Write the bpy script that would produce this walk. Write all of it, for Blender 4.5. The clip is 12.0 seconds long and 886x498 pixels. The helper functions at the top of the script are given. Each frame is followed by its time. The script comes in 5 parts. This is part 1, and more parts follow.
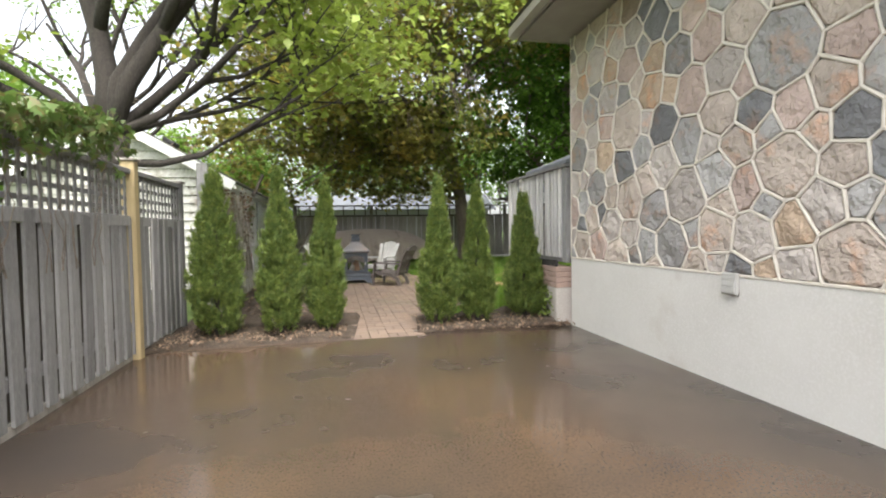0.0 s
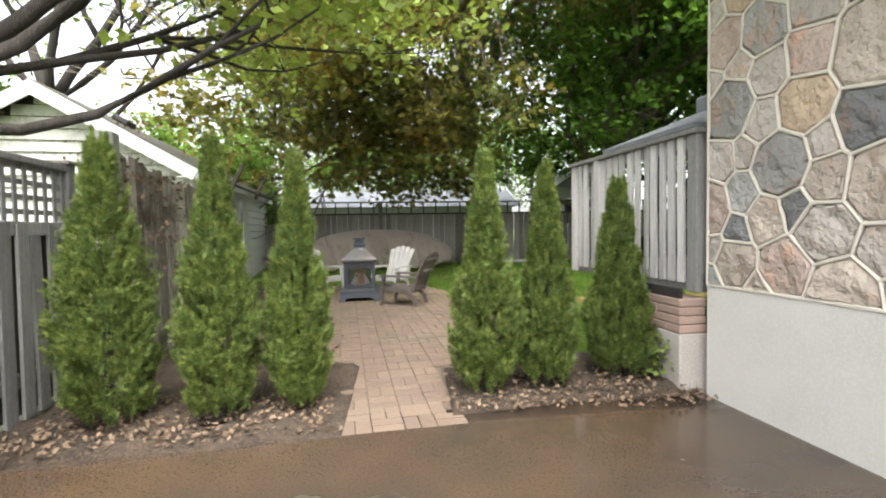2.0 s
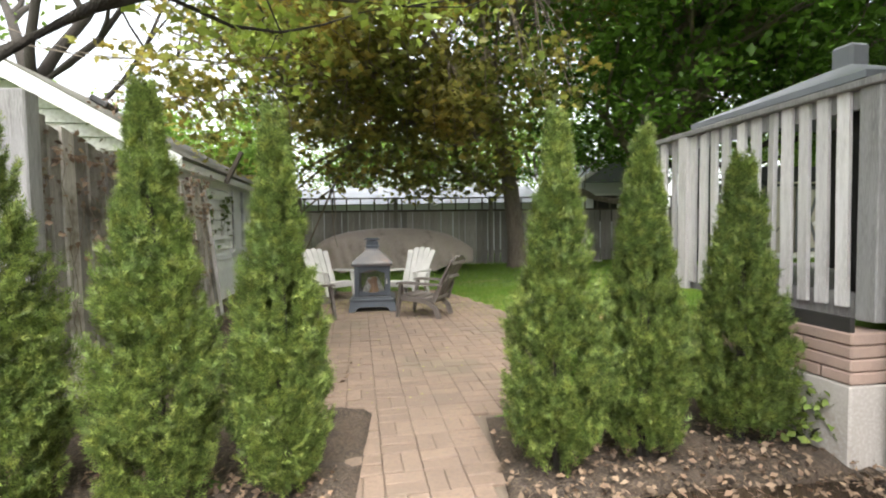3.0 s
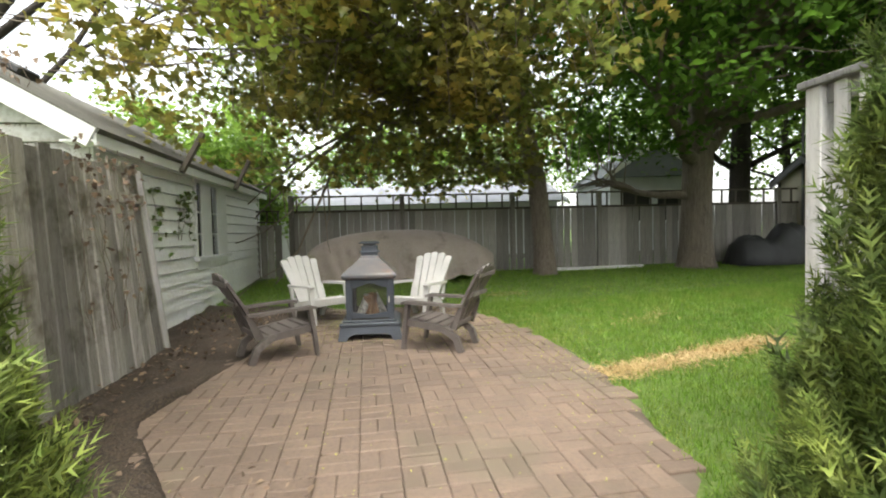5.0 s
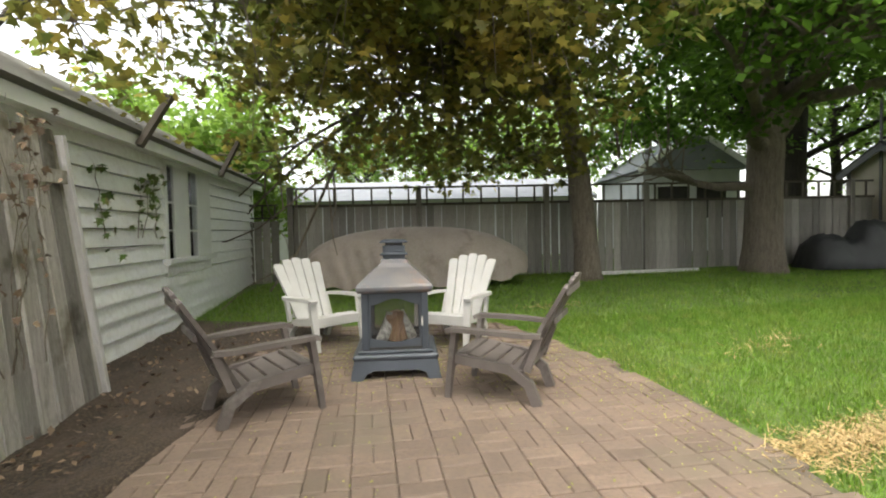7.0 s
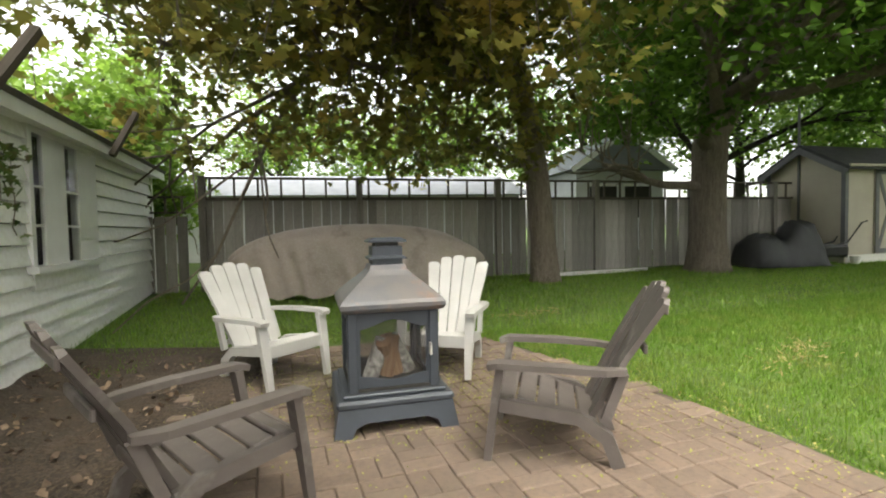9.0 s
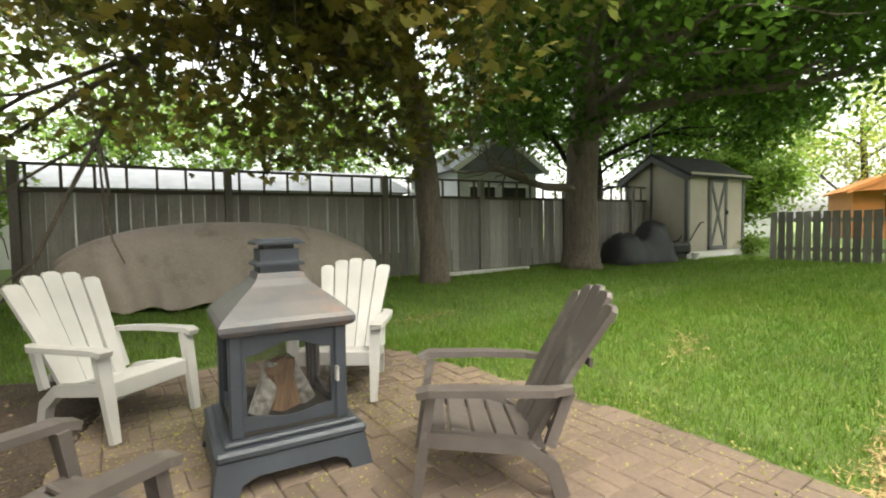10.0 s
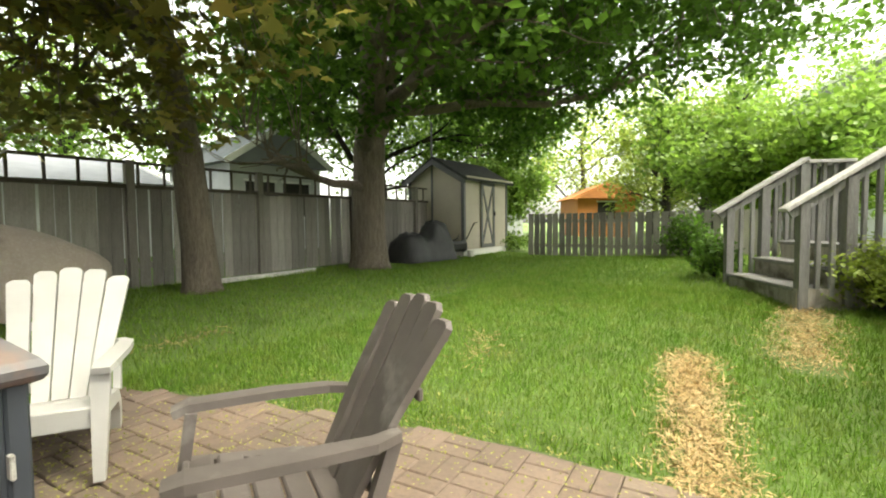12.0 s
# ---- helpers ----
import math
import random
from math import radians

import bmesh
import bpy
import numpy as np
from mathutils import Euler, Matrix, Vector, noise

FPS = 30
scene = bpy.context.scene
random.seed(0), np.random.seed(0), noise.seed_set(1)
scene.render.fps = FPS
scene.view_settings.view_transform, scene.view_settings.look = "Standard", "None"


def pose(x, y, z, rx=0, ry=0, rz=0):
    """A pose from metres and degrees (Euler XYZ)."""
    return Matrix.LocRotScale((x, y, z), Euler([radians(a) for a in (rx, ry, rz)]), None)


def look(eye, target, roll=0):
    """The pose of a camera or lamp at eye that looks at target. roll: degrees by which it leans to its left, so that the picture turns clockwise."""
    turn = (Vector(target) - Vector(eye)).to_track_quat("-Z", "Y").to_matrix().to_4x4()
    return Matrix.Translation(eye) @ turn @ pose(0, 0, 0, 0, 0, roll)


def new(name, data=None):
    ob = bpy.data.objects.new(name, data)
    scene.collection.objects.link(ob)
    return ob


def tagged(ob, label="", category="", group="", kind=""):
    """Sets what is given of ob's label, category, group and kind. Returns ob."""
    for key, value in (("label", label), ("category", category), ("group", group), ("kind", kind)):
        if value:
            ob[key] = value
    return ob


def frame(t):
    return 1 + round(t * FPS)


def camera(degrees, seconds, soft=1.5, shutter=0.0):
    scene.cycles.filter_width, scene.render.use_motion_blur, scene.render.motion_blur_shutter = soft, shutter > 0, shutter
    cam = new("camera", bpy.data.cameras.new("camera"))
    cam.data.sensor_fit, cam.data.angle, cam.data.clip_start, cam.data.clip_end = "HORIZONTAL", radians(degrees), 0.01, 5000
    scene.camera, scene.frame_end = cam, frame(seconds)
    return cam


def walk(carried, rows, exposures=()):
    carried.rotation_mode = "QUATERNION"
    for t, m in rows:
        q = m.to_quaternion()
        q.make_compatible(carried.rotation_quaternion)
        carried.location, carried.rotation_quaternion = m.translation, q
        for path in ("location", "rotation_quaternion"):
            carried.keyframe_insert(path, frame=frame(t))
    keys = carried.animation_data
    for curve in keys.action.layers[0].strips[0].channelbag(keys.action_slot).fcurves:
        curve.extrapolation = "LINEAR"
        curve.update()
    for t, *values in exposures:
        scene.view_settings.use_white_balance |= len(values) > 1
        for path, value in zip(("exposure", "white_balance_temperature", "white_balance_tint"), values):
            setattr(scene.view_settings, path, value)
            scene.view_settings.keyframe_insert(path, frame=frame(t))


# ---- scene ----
cam = camera(85.4, 12.0, soft=2.0)
EXPOSURES = [(0, 1.95, 6500, 10), (2.5, 2.2, 6500, 9), (5, 2.3, 6600, 8), (9.5, 2.35, 6900, 6), (12, 2.6, 7200, 3)]
PATH = [
    (0, (-0.44, 0.38, 1.237), (-0.309, 2.375, 1.162), -0.8),
    (0.5, (-0.459, 0.996, 1.257), (-0.333, 2.99, 1.18), -0.8),
    (1, (-0.502, 1.61, 1.264), (-0.381, 3.605, 1.191), -0.8),
    (1.5, (-0.522, 2.215, 1.314), (-0.41, 4.21, 1.233), -0.9),
    (2, (-0.574, 2.837, 1.332), (-0.491, 4.833, 1.248), -0.9),
    (2.5, (-0.651, 3.452, 1.335), (-0.6, 5.45, 1.247), -1.0),
    (3, (-0.729, 4.055, 1.336), (-0.7, 6.053, 1.246), -0.8),
    (5, (-0.84, 5.887, 1.288), (-0.846, 7.886, 1.213), -1.4),
    (5.5, (-0.884, 6.331, 1.277), (-0.891, 8.33, 1.198), -1.3),
    (6, (-0.985, 6.749, 1.269), (-0.995, 8.747, 1.191), -1.3),
    (6.5, (-1.112, 7.119, 1.253), (-1.129, 9.118, 1.177), -1.3),
    (8.5, (-1.792, 8.27, 1.251), (-1.641, 10.263, 1.172), -1.1),
    (9, (-1.904, 8.508, 1.237), (-1.545, 10.474, 1.153), -1.1),
    (9.5, (-1.963, 8.751, 1.247), (-1.358, 10.654, 1.155), -1.1),
    (10, (-1.986, 8.978, 1.239), (-1.137, 10.787, 1.143), -0.9),
    (10.5, (-1.967, 9.162, 1.237), (-0.908, 10.855, 1.135), -0.8),
    (11, (-1.91, 9.303, 1.236), (-0.666, 10.865, 1.131), -0.7),
    (11.5, (-1.819, 9.4, 1.225), (-0.41, 10.815, 1.115), -0.6),
    (12, (-1.732, 9.479, 1.219), (-0.187, 10.743, 1.111), -0.6),
]
walk(cam, [(t, look(eye, target, roll)) for t, eye, target, roll in PATH], EXPOSURES)

# ---- world and light: bright overcast ----
world = bpy.data.worlds.new("overcast_sky")
scene.world = world
world.use_nodes = True
wn, wl = world.node_tree.nodes, world.node_tree.links
sky = wn.new("ShaderNodeTexSky")
sky.sky_type = "NISHITA"
sky.sun_disc = False
sky.sun_elevation, sky.sun_rotation = radians(61), radians(172)
sky.air_density, sky.dust_density, sky.ozone_density = 1.0, 4.0, 0.3
pale = wn.new("ShaderNodeHueSaturation")
pale.inputs["Saturation"].default_value = 0.25
pale.inputs["Value"].default_value = 1.0
wl.new(sky.outputs["Color"], pale.inputs["Color"])
wl.new(pale.outputs["Color"], wn["Background"].inputs["Color"])
wn["Background"].inputs["Strength"].default_value = 0.15
sun_data = bpy.data.lights.new("sun", "SUN")
sun_data.energy, sun_data.angle, sun_data.color = 1.5, radians(50), (1.0, 0.96, 0.9)
sun = new("sun", sun_data)
sun.matrix_world = look((0.8, -5.4, 10), (0, 0, 0))


# ---- materials ----
def mix_rgb(nt, fac, a, b, mode="MIX"):
    m = nt.nodes.new("ShaderNodeMix")
    m.data_type, m.blend_type = "RGBA", mode
    for socket, value in ((m.inputs[0], fac), (m.inputs[6], a), (m.inputs[7], b)):
        if hasattr(value, "links"):
            nt.links.new(value, socket)
        elif isinstance(value, (int, float)):
            socket.default_value = value
        else:
            socket.default_value = (*value, 1)
    return m.outputs[2]


def noise_at(nt, coord, scale, detail=4, rough=0.6, stretch=None):
    if stretch:
        mp = nt.nodes.new("ShaderNodeMapping")
        mp.inputs["Scale"].default_value = stretch
        nt.links.new(coord, mp.inputs["Vector"])
        coord = mp.outputs["Vector"]
    n = nt.nodes.new("ShaderNodeTexNoise")
    n.inputs["Scale"].default_value = scale
    n.inputs["Detail"].default_value = detail
    n.inputs["Roughness"].default_value = rough
    nt.links.new(coord, n.inputs["Vector"])
    return n.outputs["Fac"]


def ramp(nt, fac, lo, hi, a=0.0, b=1.0):
    m = nt.nodes.new("ShaderNodeMapRange")
    for k, v in ((1, lo), (2, hi), (3, a), (4, b)):
        m.inputs[k].default_value = v
    nt.links.new(fac, m.inputs[0])
    return m.outputs[0]


def mat(name, a, b, c=None, scale=6, fine=60, rough=0.8, metal=0.0, bump=0.3, stretch=None, vary=0.0, island=0.0,
        stain=None, stain_scale=1.5, stain_lo=0.55, rough_b=None, translucent=0.0, coords="Object", bump_dist=0.01, spec=None):
    """Two scales of grain between a and b, blotches of c, stains, and per-piece variation."""
    m = bpy.data.materials.new(name)
    m.use_nodes = True
    nt = m.node_tree
    bsdf = nt.nodes["Principled BSDF"]
    tc = nt.nodes.new("ShaderNodeTexCoord")
    if coords == "World":
        coord = nt.nodes.new("ShaderNodeNewGeometry").outputs["Position"]
    else:
        coord = tc.outputs["Object"]
    big = noise_at(nt, coord, scale, 5, 0.6, stretch)
    small = noise_at(nt, coord, fine, 3, 0.6, stretch)
    col = mix_rgb(nt, ramp(nt, big, 0.35, 0.65), a, b)
    if c:
        col = mix_rgb(nt, ramp(nt, small, 0.45, 0.75), col, c)
    if stain:
        blot = noise_at(nt, coord, stain_scale, 4, 0.65)
        col = mix_rgb(nt, ramp(nt, blot, stain_lo, stain_lo + 0.13), col, stain)
    if vary or island:
        if vary:
            rnd = nt.nodes.new("ShaderNodeObjectInfo").outputs["Random"]
        else:
            rnd = nt.nodes.new("ShaderNodeNewGeometry").outputs["Random Per Island"]
        hs = nt.nodes.new("ShaderNodeHueSaturation")
        amount = vary or island
        nt.links.new(ramp(nt, rnd, 0, 1, 1 - amount, 1 + amount), hs.inputs["Value"])
        nt.links.new(col, hs.inputs["Color"])
        col = hs.outputs["Color"]
    nt.links.new(col, bsdf.inputs["Base Color"])
    bsdf.inputs["Metallic"].default_value = metal
    if rough_b is None:
        bsdf.inputs["Roughness"].default_value = rough
    else:
        nt.links.new(ramp(nt, big, 0.4, 0.6, rough, rough_b), bsdf.inputs["Roughness"])
    if spec is not None:
        bsdf.inputs["Specular IOR Level"].default_value = spec
    if bump:
        bp = nt.nodes.new("ShaderNodeBump")
        bp.inputs["Strength"].default_value = bump
        bp.inputs["Distance"].default_value = bump_dist
        both = nt.nodes.new("ShaderNodeMath")
        both.operation = "ADD"
        nt.links.new(big, both.inputs[0])
        nt.links.new(small, both.inputs[1])
        nt.links.new(both.outputs[0], bp.inputs["Height"])
        nt.links.new(bp.outputs["Normal"], bsdf.inputs["Normal"])
    if translucent:
        tr = nt.nodes.new("ShaderNodeBsdfTranslucent")
        nt.links.new(col, tr.inputs["Color"])
        mx = nt.nodes.new("ShaderNodeMixShader")
        mx.inputs[0].default_value = translucent
        nt.links.new(bsdf.outputs[0], mx.inputs[1])
        nt.links.new(tr.outputs[0], mx.inputs[2])
        nt.links.new(mx.outputs[0], nt.nodes["Material Output"].inputs["Surface"])
    return m


GRAIN = (9, 9, 0.7)
M = {}
M["soil"] = mat("garden_soil", (0.062, 0.043, 0.031), (0.036, 0.026, 0.02), (0.12, 0.09, 0.06), 5, 55, 0.95, bump=0.9, bump_dist=0.03, coords="World")
M["lawn"] = mat("lawn_ground", (0.085, 0.15, 0.022), (0.06, 0.1, 0.018), (0.12, 0.15, 0.04), 1.3, 30, 0.95, bump=0.6, bump_dist=0.03, coords="World")
M["grass"] = mat("grass_blade", (0.12, 0.235, 0.024), (0.17, 0.29, 0.032), (0.23, 0.29, 0.06), 0.7, 5, 0.6, bump=0, island=0.35, translucent=0.45, coords="World")
M["seed"] = mat("fallen_blossom", (0.3, 0.28, 0.08), (0.22, 0.22, 0.06), None, 3, 20, 0.8, bump=0, island=0.3, coords="World")
M["straw"] = mat("straw", (0.4, 0.28, 0.12), (0.48, 0.36, 0.18), None, 3, 20, 0.85, bump=0, island=0.3, coords="World")
M["asphalt"] = mat("wet_driveway", (0.042, 0.034, 0.029), (0.105, 0.068, 0.041), (0.035, 0.029, 0.025), 0.45, 70, 0.3, rough_b=0.06, bump=0.02, bump_dist=0.003, coords="World")
M["joint"] = mat("sandy_joint", (0.15, 0.118, 0.09), (0.115, 0.09, 0.07), None, 3, 60, 0.95, bump=0.3, coords="World")
M["brick"] = mat("clay_paver", (0.2, 0.142, 0.106), (0.158, 0.115, 0.088), (0.135, 0.102, 0.08), 1.6, 40, 0.85, vary=0.13, bump=0.25, stain=(0.15, 0.118, 0.085), stain_scale=0.8, coords="World")
M["brick_far"] = mat("clay_paver", (0.2, 0.142, 0.106), (0.158, 0.115, 0.088), (0.135, 0.102, 0.08), 1.6, 40, 0.85, island=0.13, bump=0.25, stain=(0.15, 0.118, 0.085), stain_scale=0.8, coords="World")
M["grey_wood"] = mat("weathered_grey_wood", (0.25, 0.243, 0.24), (0.17, 0.165, 0.162), (0.32, 0.312, 0.305), 3, 26, 0.9, stretch=GRAIN, vary=0.2, bump=0.35, stain=(0.12, 0.125, 0.08), stain_scale=1.6, stain_lo=0.6)
M["pale_wood"] = mat("pale_grey_wood", (0.58, 0.56, 0.545), (0.42, 0.4, 0.385), (0.64, 0.62, 0.6), 3, 26, 0.9, stretch=GRAIN, vary=0.15, bump=0.35)
M["old_wood"] = mat("old_brown_wood", (0.39, 0.36, 0.325), (0.25, 0.225, 0.2), (0.46, 0.43, 0.4), 3, 26, 0.92, stretch=GRAIN, vary=0.42, bump=0.5, stain=(0.12, 0.105, 0.075), stain_scale=1.8, stain_lo=0.52)
M["fence_wood"] = mat("fence_brown_grey_wood", (0.27, 0.25, 0.222), (0.19, 0.175, 0.158), (0.33, 0.31, 0.28), 3, 26, 0.92, stretch=GRAIN, vary=0.32, bump=0.35)
M["dark_fence"] = mat("dark_weathered_post", (0.17, 0.155, 0.135), (0.12, 0.11, 0.095), (0.22, 0.2, 0.18), 3, 26, 0.92, stretch=GRAIN, vary=0.2, bump=0.35)
M["new_wood"] = mat("new_yellow_wood", (0.40, 0.31, 0.165), (0.32, 0.25, 0.135), None, 3, 26, 0.8, stretch=GRAIN, bump=0.3)
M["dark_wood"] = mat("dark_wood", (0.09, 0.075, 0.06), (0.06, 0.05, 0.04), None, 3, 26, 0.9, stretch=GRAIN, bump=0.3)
M["white_paint"] = mat("worn_white_paint", (0.86, 0.86, 0.855), (0.81, 0.81, 0.8), (0.72, 0.71, 0.69), 2.0, 18, 0.6, vary=0.05, bump=0.12, stain=(0.55, 0.52, 0.47), stain_scale=2.2, stain_lo=0.64)
# white paint with the gable's shade in its base colours, plus worn blotches
M["shaded_paint"] = mat("shaded_worn_paint", (0.62, 0.61, 0.585), (0.54, 0.53, 0.5), (0.4, 0.38, 0.34), 2.0, 18, 0.75, vary=0.12, bump=0.2, stain=(0.33, 0.3, 0.25), stain_scale=2.6, stain_lo=0.56)
M["concrete"] = mat("stained_concrete", (0.44, 0.405, 0.37), (0.36, 0.325, 0.29), (0.5, 0.47, 0.44), 3, 50, 0.9, bump=0.3, stain=(0.27, 0.225, 0.18), stain_scale=2.5, stain_lo=0.55)
M["shingle"] = mat("asphalt_shingle", (0.085, 0.082, 0.073), (0.13, 0.122, 0.105), (0.07, 0.075, 0.05), 4, 70, 0.95, vary=0.25, bump=0.5)
M["stucco"] = mat("grey_parging", (0.66, 0.64, 0.6), (0.6, 0.58, 0.54), (0.7, 0.68, 0.65), 1.2, 60, 0.9, bump=0.1, stain=(0.5, 0.45, 0.39), stain_scale=0.7, stain_lo=0.64, coords="World")
M["mortar"] = mat("cream_mortar", (0.7, 0.65, 0.57), (0.62, 0.57, 0.5), None, 5, 60, 0.9, bump=0.3)
M["trim_grey"] = mat("grey_trim", (0.33, 0.33, 0.32), (0.29, 0.29, 0.28), None, 3, 40, 0.6, bump=0.1)
M["soffit"] = mat("taupe_soffit", (0.3, 0.28, 0.25), (0.26, 0.24, 0.21), None, 3, 40, 0.6, bump=0.1)
M["shed_wall"] = mat("beige_shed_panel", (0.40, 0.36, 0.29), (0.36, 0.32, 0.26), None, 2, 40, 0.8, bump=0.15)
M["shed_trim"] = mat("dark_grey_paint", (0.12, 0.12, 0.125), (0.09, 0.09, 0.095), None, 4, 40, 0.6, bump=0.1)
M["black_roof"] = mat("black_roofing", (0.03, 0.03, 0.032), (0.05, 0.05, 0.052), None, 8, 70, 0.9, bump=0.4)
M["bark"] = mat("maple_bark", (0.21, 0.17, 0.13), (0.12, 0.095, 0.075), (0.27, 0.225, 0.18), 5, 24, 0.95, stretch=(4, 4, 0.6), bump=1.0, bump_dist=0.05)
M["dark_bark"] = mat("dark_bark", (0.045, 0.037, 0.031), (0.026, 0.022, 0.019), (0.065, 0.055, 0.046), 5, 24, 0.95, stretch=(4, 4, 0.6), bump=0.9, bump_dist=0.03)
M["leaf_bronze"] = mat("bronze_maple_leaf", (0.15, 0.2, 0.046), (0.21, 0.195, 0.05), (0.36, 0.25, 0.055), 0.6, 1.1, 0.42, bump=0, island=0.55, translucent=0.6, coords="World")
M["leaf_green"] = mat("green_maple_leaf", (0.092, 0.185, 0.024), (0.112, 0.215, 0.028), (0.07, 0.14, 0.02), 0.5, 3, 0.5, bump=0, island=0.45, translucent=0.6, coords="World")
M["leaf_light"] = mat("light_green_leaf", (0.17, 0.28, 0.04), (0.13, 0.23, 0.035), (0.22, 0.32, 0.06), 0.5, 3, 0.5, bump=0, island=0.35, translucent=0.55, coords="World")
M["leaf_lime"] = mat("lime_shrub_leaf", (0.28, 0.36, 0.06), (0.22, 0.3, 0.05), (0.34, 0.4, 0.09), 3, 14, 0.55, bump=0, island=0.35, translucent=0.4, coords="World")
M["cedar"] = mat("cedar_spray", (0.15, 0.21, 0.045), (0.095, 0.15, 0.038), (0.26, 0.3, 0.065), 4, 16, 0.65, bump=0, island=0.65, translucent=0.35)
M["ivy"] = mat("vine_leaf", (0.07, 0.13, 0.025), (0.10, 0.16, 0.035), (0.14, 0.09, 0.04), 3, 14, 0.5, bump=0, island=0.4, translucent=0.3, coords="World")
M["dry_leaf"] = mat("dry_leaf", (0.16, 0.105, 0.065), (0.22, 0.16, 0.11), (0.1, 0.06, 0.04), 4, 14, 0.8, bump=0, island=0.5, coords="World")
M["tarp"] = mat("beige_tarp", (0.38, 0.31, 0.27), (0.32, 0.26, 0.225), (0.42, 0.36, 0.32), 2.5, 40, 0.75, bump=0.2, stain=(0.25, 0.2, 0.175), stain_scale=2.0, stain_lo=0.56)
M["black_cover"] = mat("black_cover", (0.009, 0.009, 0.01), (0.018, 0.018, 0.019), None, 4, 40, 0.6, bump=0.3)
M["white_plastic"] = mat("white_resin", (0.5, 0.49, 0.47), (0.44, 0.43, 0.41), None, 3, 30, 0.42, bump=0.05, stain=(0.46, 0.43, 0.37), stain_scale=4, stain_lo=0.64)
M["brown_plastic"] = mat("faded_brown_resin", (0.13, 0.11, 0.1), (0.095, 0.08, 0.073), None, 4, 30, 0.6, bump=0.08, stain=(0.2, 0.18, 0.165), stain_scale=3.5, stain_lo=0.56)
M["iron"] = mat("blue_grey_painted_steel", (0.058, 0.066, 0.08), (0.048, 0.055, 0.067), None, 5, 50, 0.48, metal=0.2, bump=0.06, stain=(0.13, 0.135, 0.14), stain_scale=7, stain_lo=0.69)
M["rust_iron"] = mat("heat_faded_steel", (0.095, 0.1, 0.112), (0.145, 0.128, 0.123), None, 4, 50, 0.45, metal=0.2, bump=0.06, stain=(0.22, 0.135, 0.1), stain_scale=3, stain_lo=0.54)
M["log"] = mat("split_log", (0.42, 0.27, 0.15), (0.3, 0.16, 0.085), None, 4, 40, 0.9, stretch=GRAIN, vary=0.2, bump=0.4)
M["birch"] = mat("birch_bark", (0.62, 0.6, 0.55), (0.35, 0.33, 0.3), (0.12, 0.11, 0.1), 6, 26, 0.85, bump=0.4)
M["limestone"] = mat("pink_limestone", (0.38, 0.27, 0.22), (0.3, 0.22, 0.19), None, 4, 40, 0.9, vary=0.15, bump=0.4)
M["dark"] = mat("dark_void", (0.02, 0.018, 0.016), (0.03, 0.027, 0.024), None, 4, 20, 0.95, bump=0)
M["orange_paint"] = mat("orange_siding", (0.55, 0.21, 0.06), (0.48, 0.18, 0.055), None, 3, 30, 0.7, bump=0.1)
M["pale_siding"] = mat("pale_siding", (0.55, 0.56, 0.57), (0.48, 0.49, 0.5), None, 2, 20, 0.7, bump=0.1)
M["slate_roof"] = mat("slate_grey_roof", (0.16, 0.17, 0.19), (0.2, 0.21, 0.23), None, 2, 30, 0.8, bump=0.2)
M["white_trim"] = mat("white_trim", (0.75, 0.75, 0.74), (0.68, 0.68, 0.67), None, 3, 30, 0.5, bump=0.05)
M["black_metal"] = mat("black_metal", (0.03, 0.03, 0.03), (0.045, 0.045, 0.045), None, 6, 50, 0.5, metal=0.5, bump=0.1)


def glass_material():
    m = bpy.data.materials.new("window_glass")
    m.use_nodes = True
    b = m.node_tree.nodes["Principled BSDF"]
    b.inputs["Base Color"].default_value = (0.8, 0.82, 0.82, 1)
    b.inputs["Roughness"].default_value = 0.05
    b.inputs["Transmission Weight"].default_value = 1.0
    b.inputs["IOR"].default_value = 1.1
    return m


M["glass"] = glass_material()


def mesh_material():
    """Fine dark spark mesh: half open, half sooty wire."""
    m = bpy.data.materials.new("spark_mesh")
    m.use_nodes = True
    nt = m.node_tree
    b = nt.nodes["Principled BSDF"]
    b.inputs["Base Color"].default_value = (0.06, 0.05, 0.042, 1)
    b.inputs["Roughness"].default_value = 0.7
    clear = nt.nodes.new("ShaderNodeBsdfTransparent")
    mx = nt.nodes.new("ShaderNodeMixShader")
    mx.inputs[0].default_value = 0.2
    nt.links.new(clear.outputs[0], mx.inputs[1])
    nt.links.new(b.outputs[0], mx.inputs[2])
    nt.links.new(mx.outputs[0], nt.nodes["Material Output"].inputs["Surface"])
    return m


M["mesh"] = mesh_material()


# ---- building helpers ----
def gz(x, y):
    """Height of the ground: level drive, patio slightly up, lawn rising to the back and to the deck."""
    g = float(np.interp(y, [6.5, 10, 11.5, 17, 20, 60], [0, 0.08, 0.085, 0.31, 0.42, 0.6]))
    w = float(np.interp(y, [6.5, 8, 11, 16, 25], [0, 1, 1, 0.12, 0.1]))
    return g + w * (0.085 * min(max(x - 0.7, 0), 3.7) + 0.03 * min(max(x - 4.4, 0), 4))


def mesh_of(bm, name, material, smooth=False):
    me = bpy.data.meshes.new(name)
    bmesh.ops.recalc_face_normals(bm, faces=bm.faces)
    bm.to_mesh(me)
    bm.free()
    if material:
        me.materials.append(material)
    if smooth:
        for p in me.polygons:
            p.use_smooth = True
    return me


def part(name, bm, material, parent, label="", smooth=False):
    me = mesh_of(bm, name, material, smooth) if isinstance(bm, bmesh.types.BMesh) else bm
    ob = new(name, me)
    ob.parent = parent
    if label:
        tagged(ob, label)
    return ob


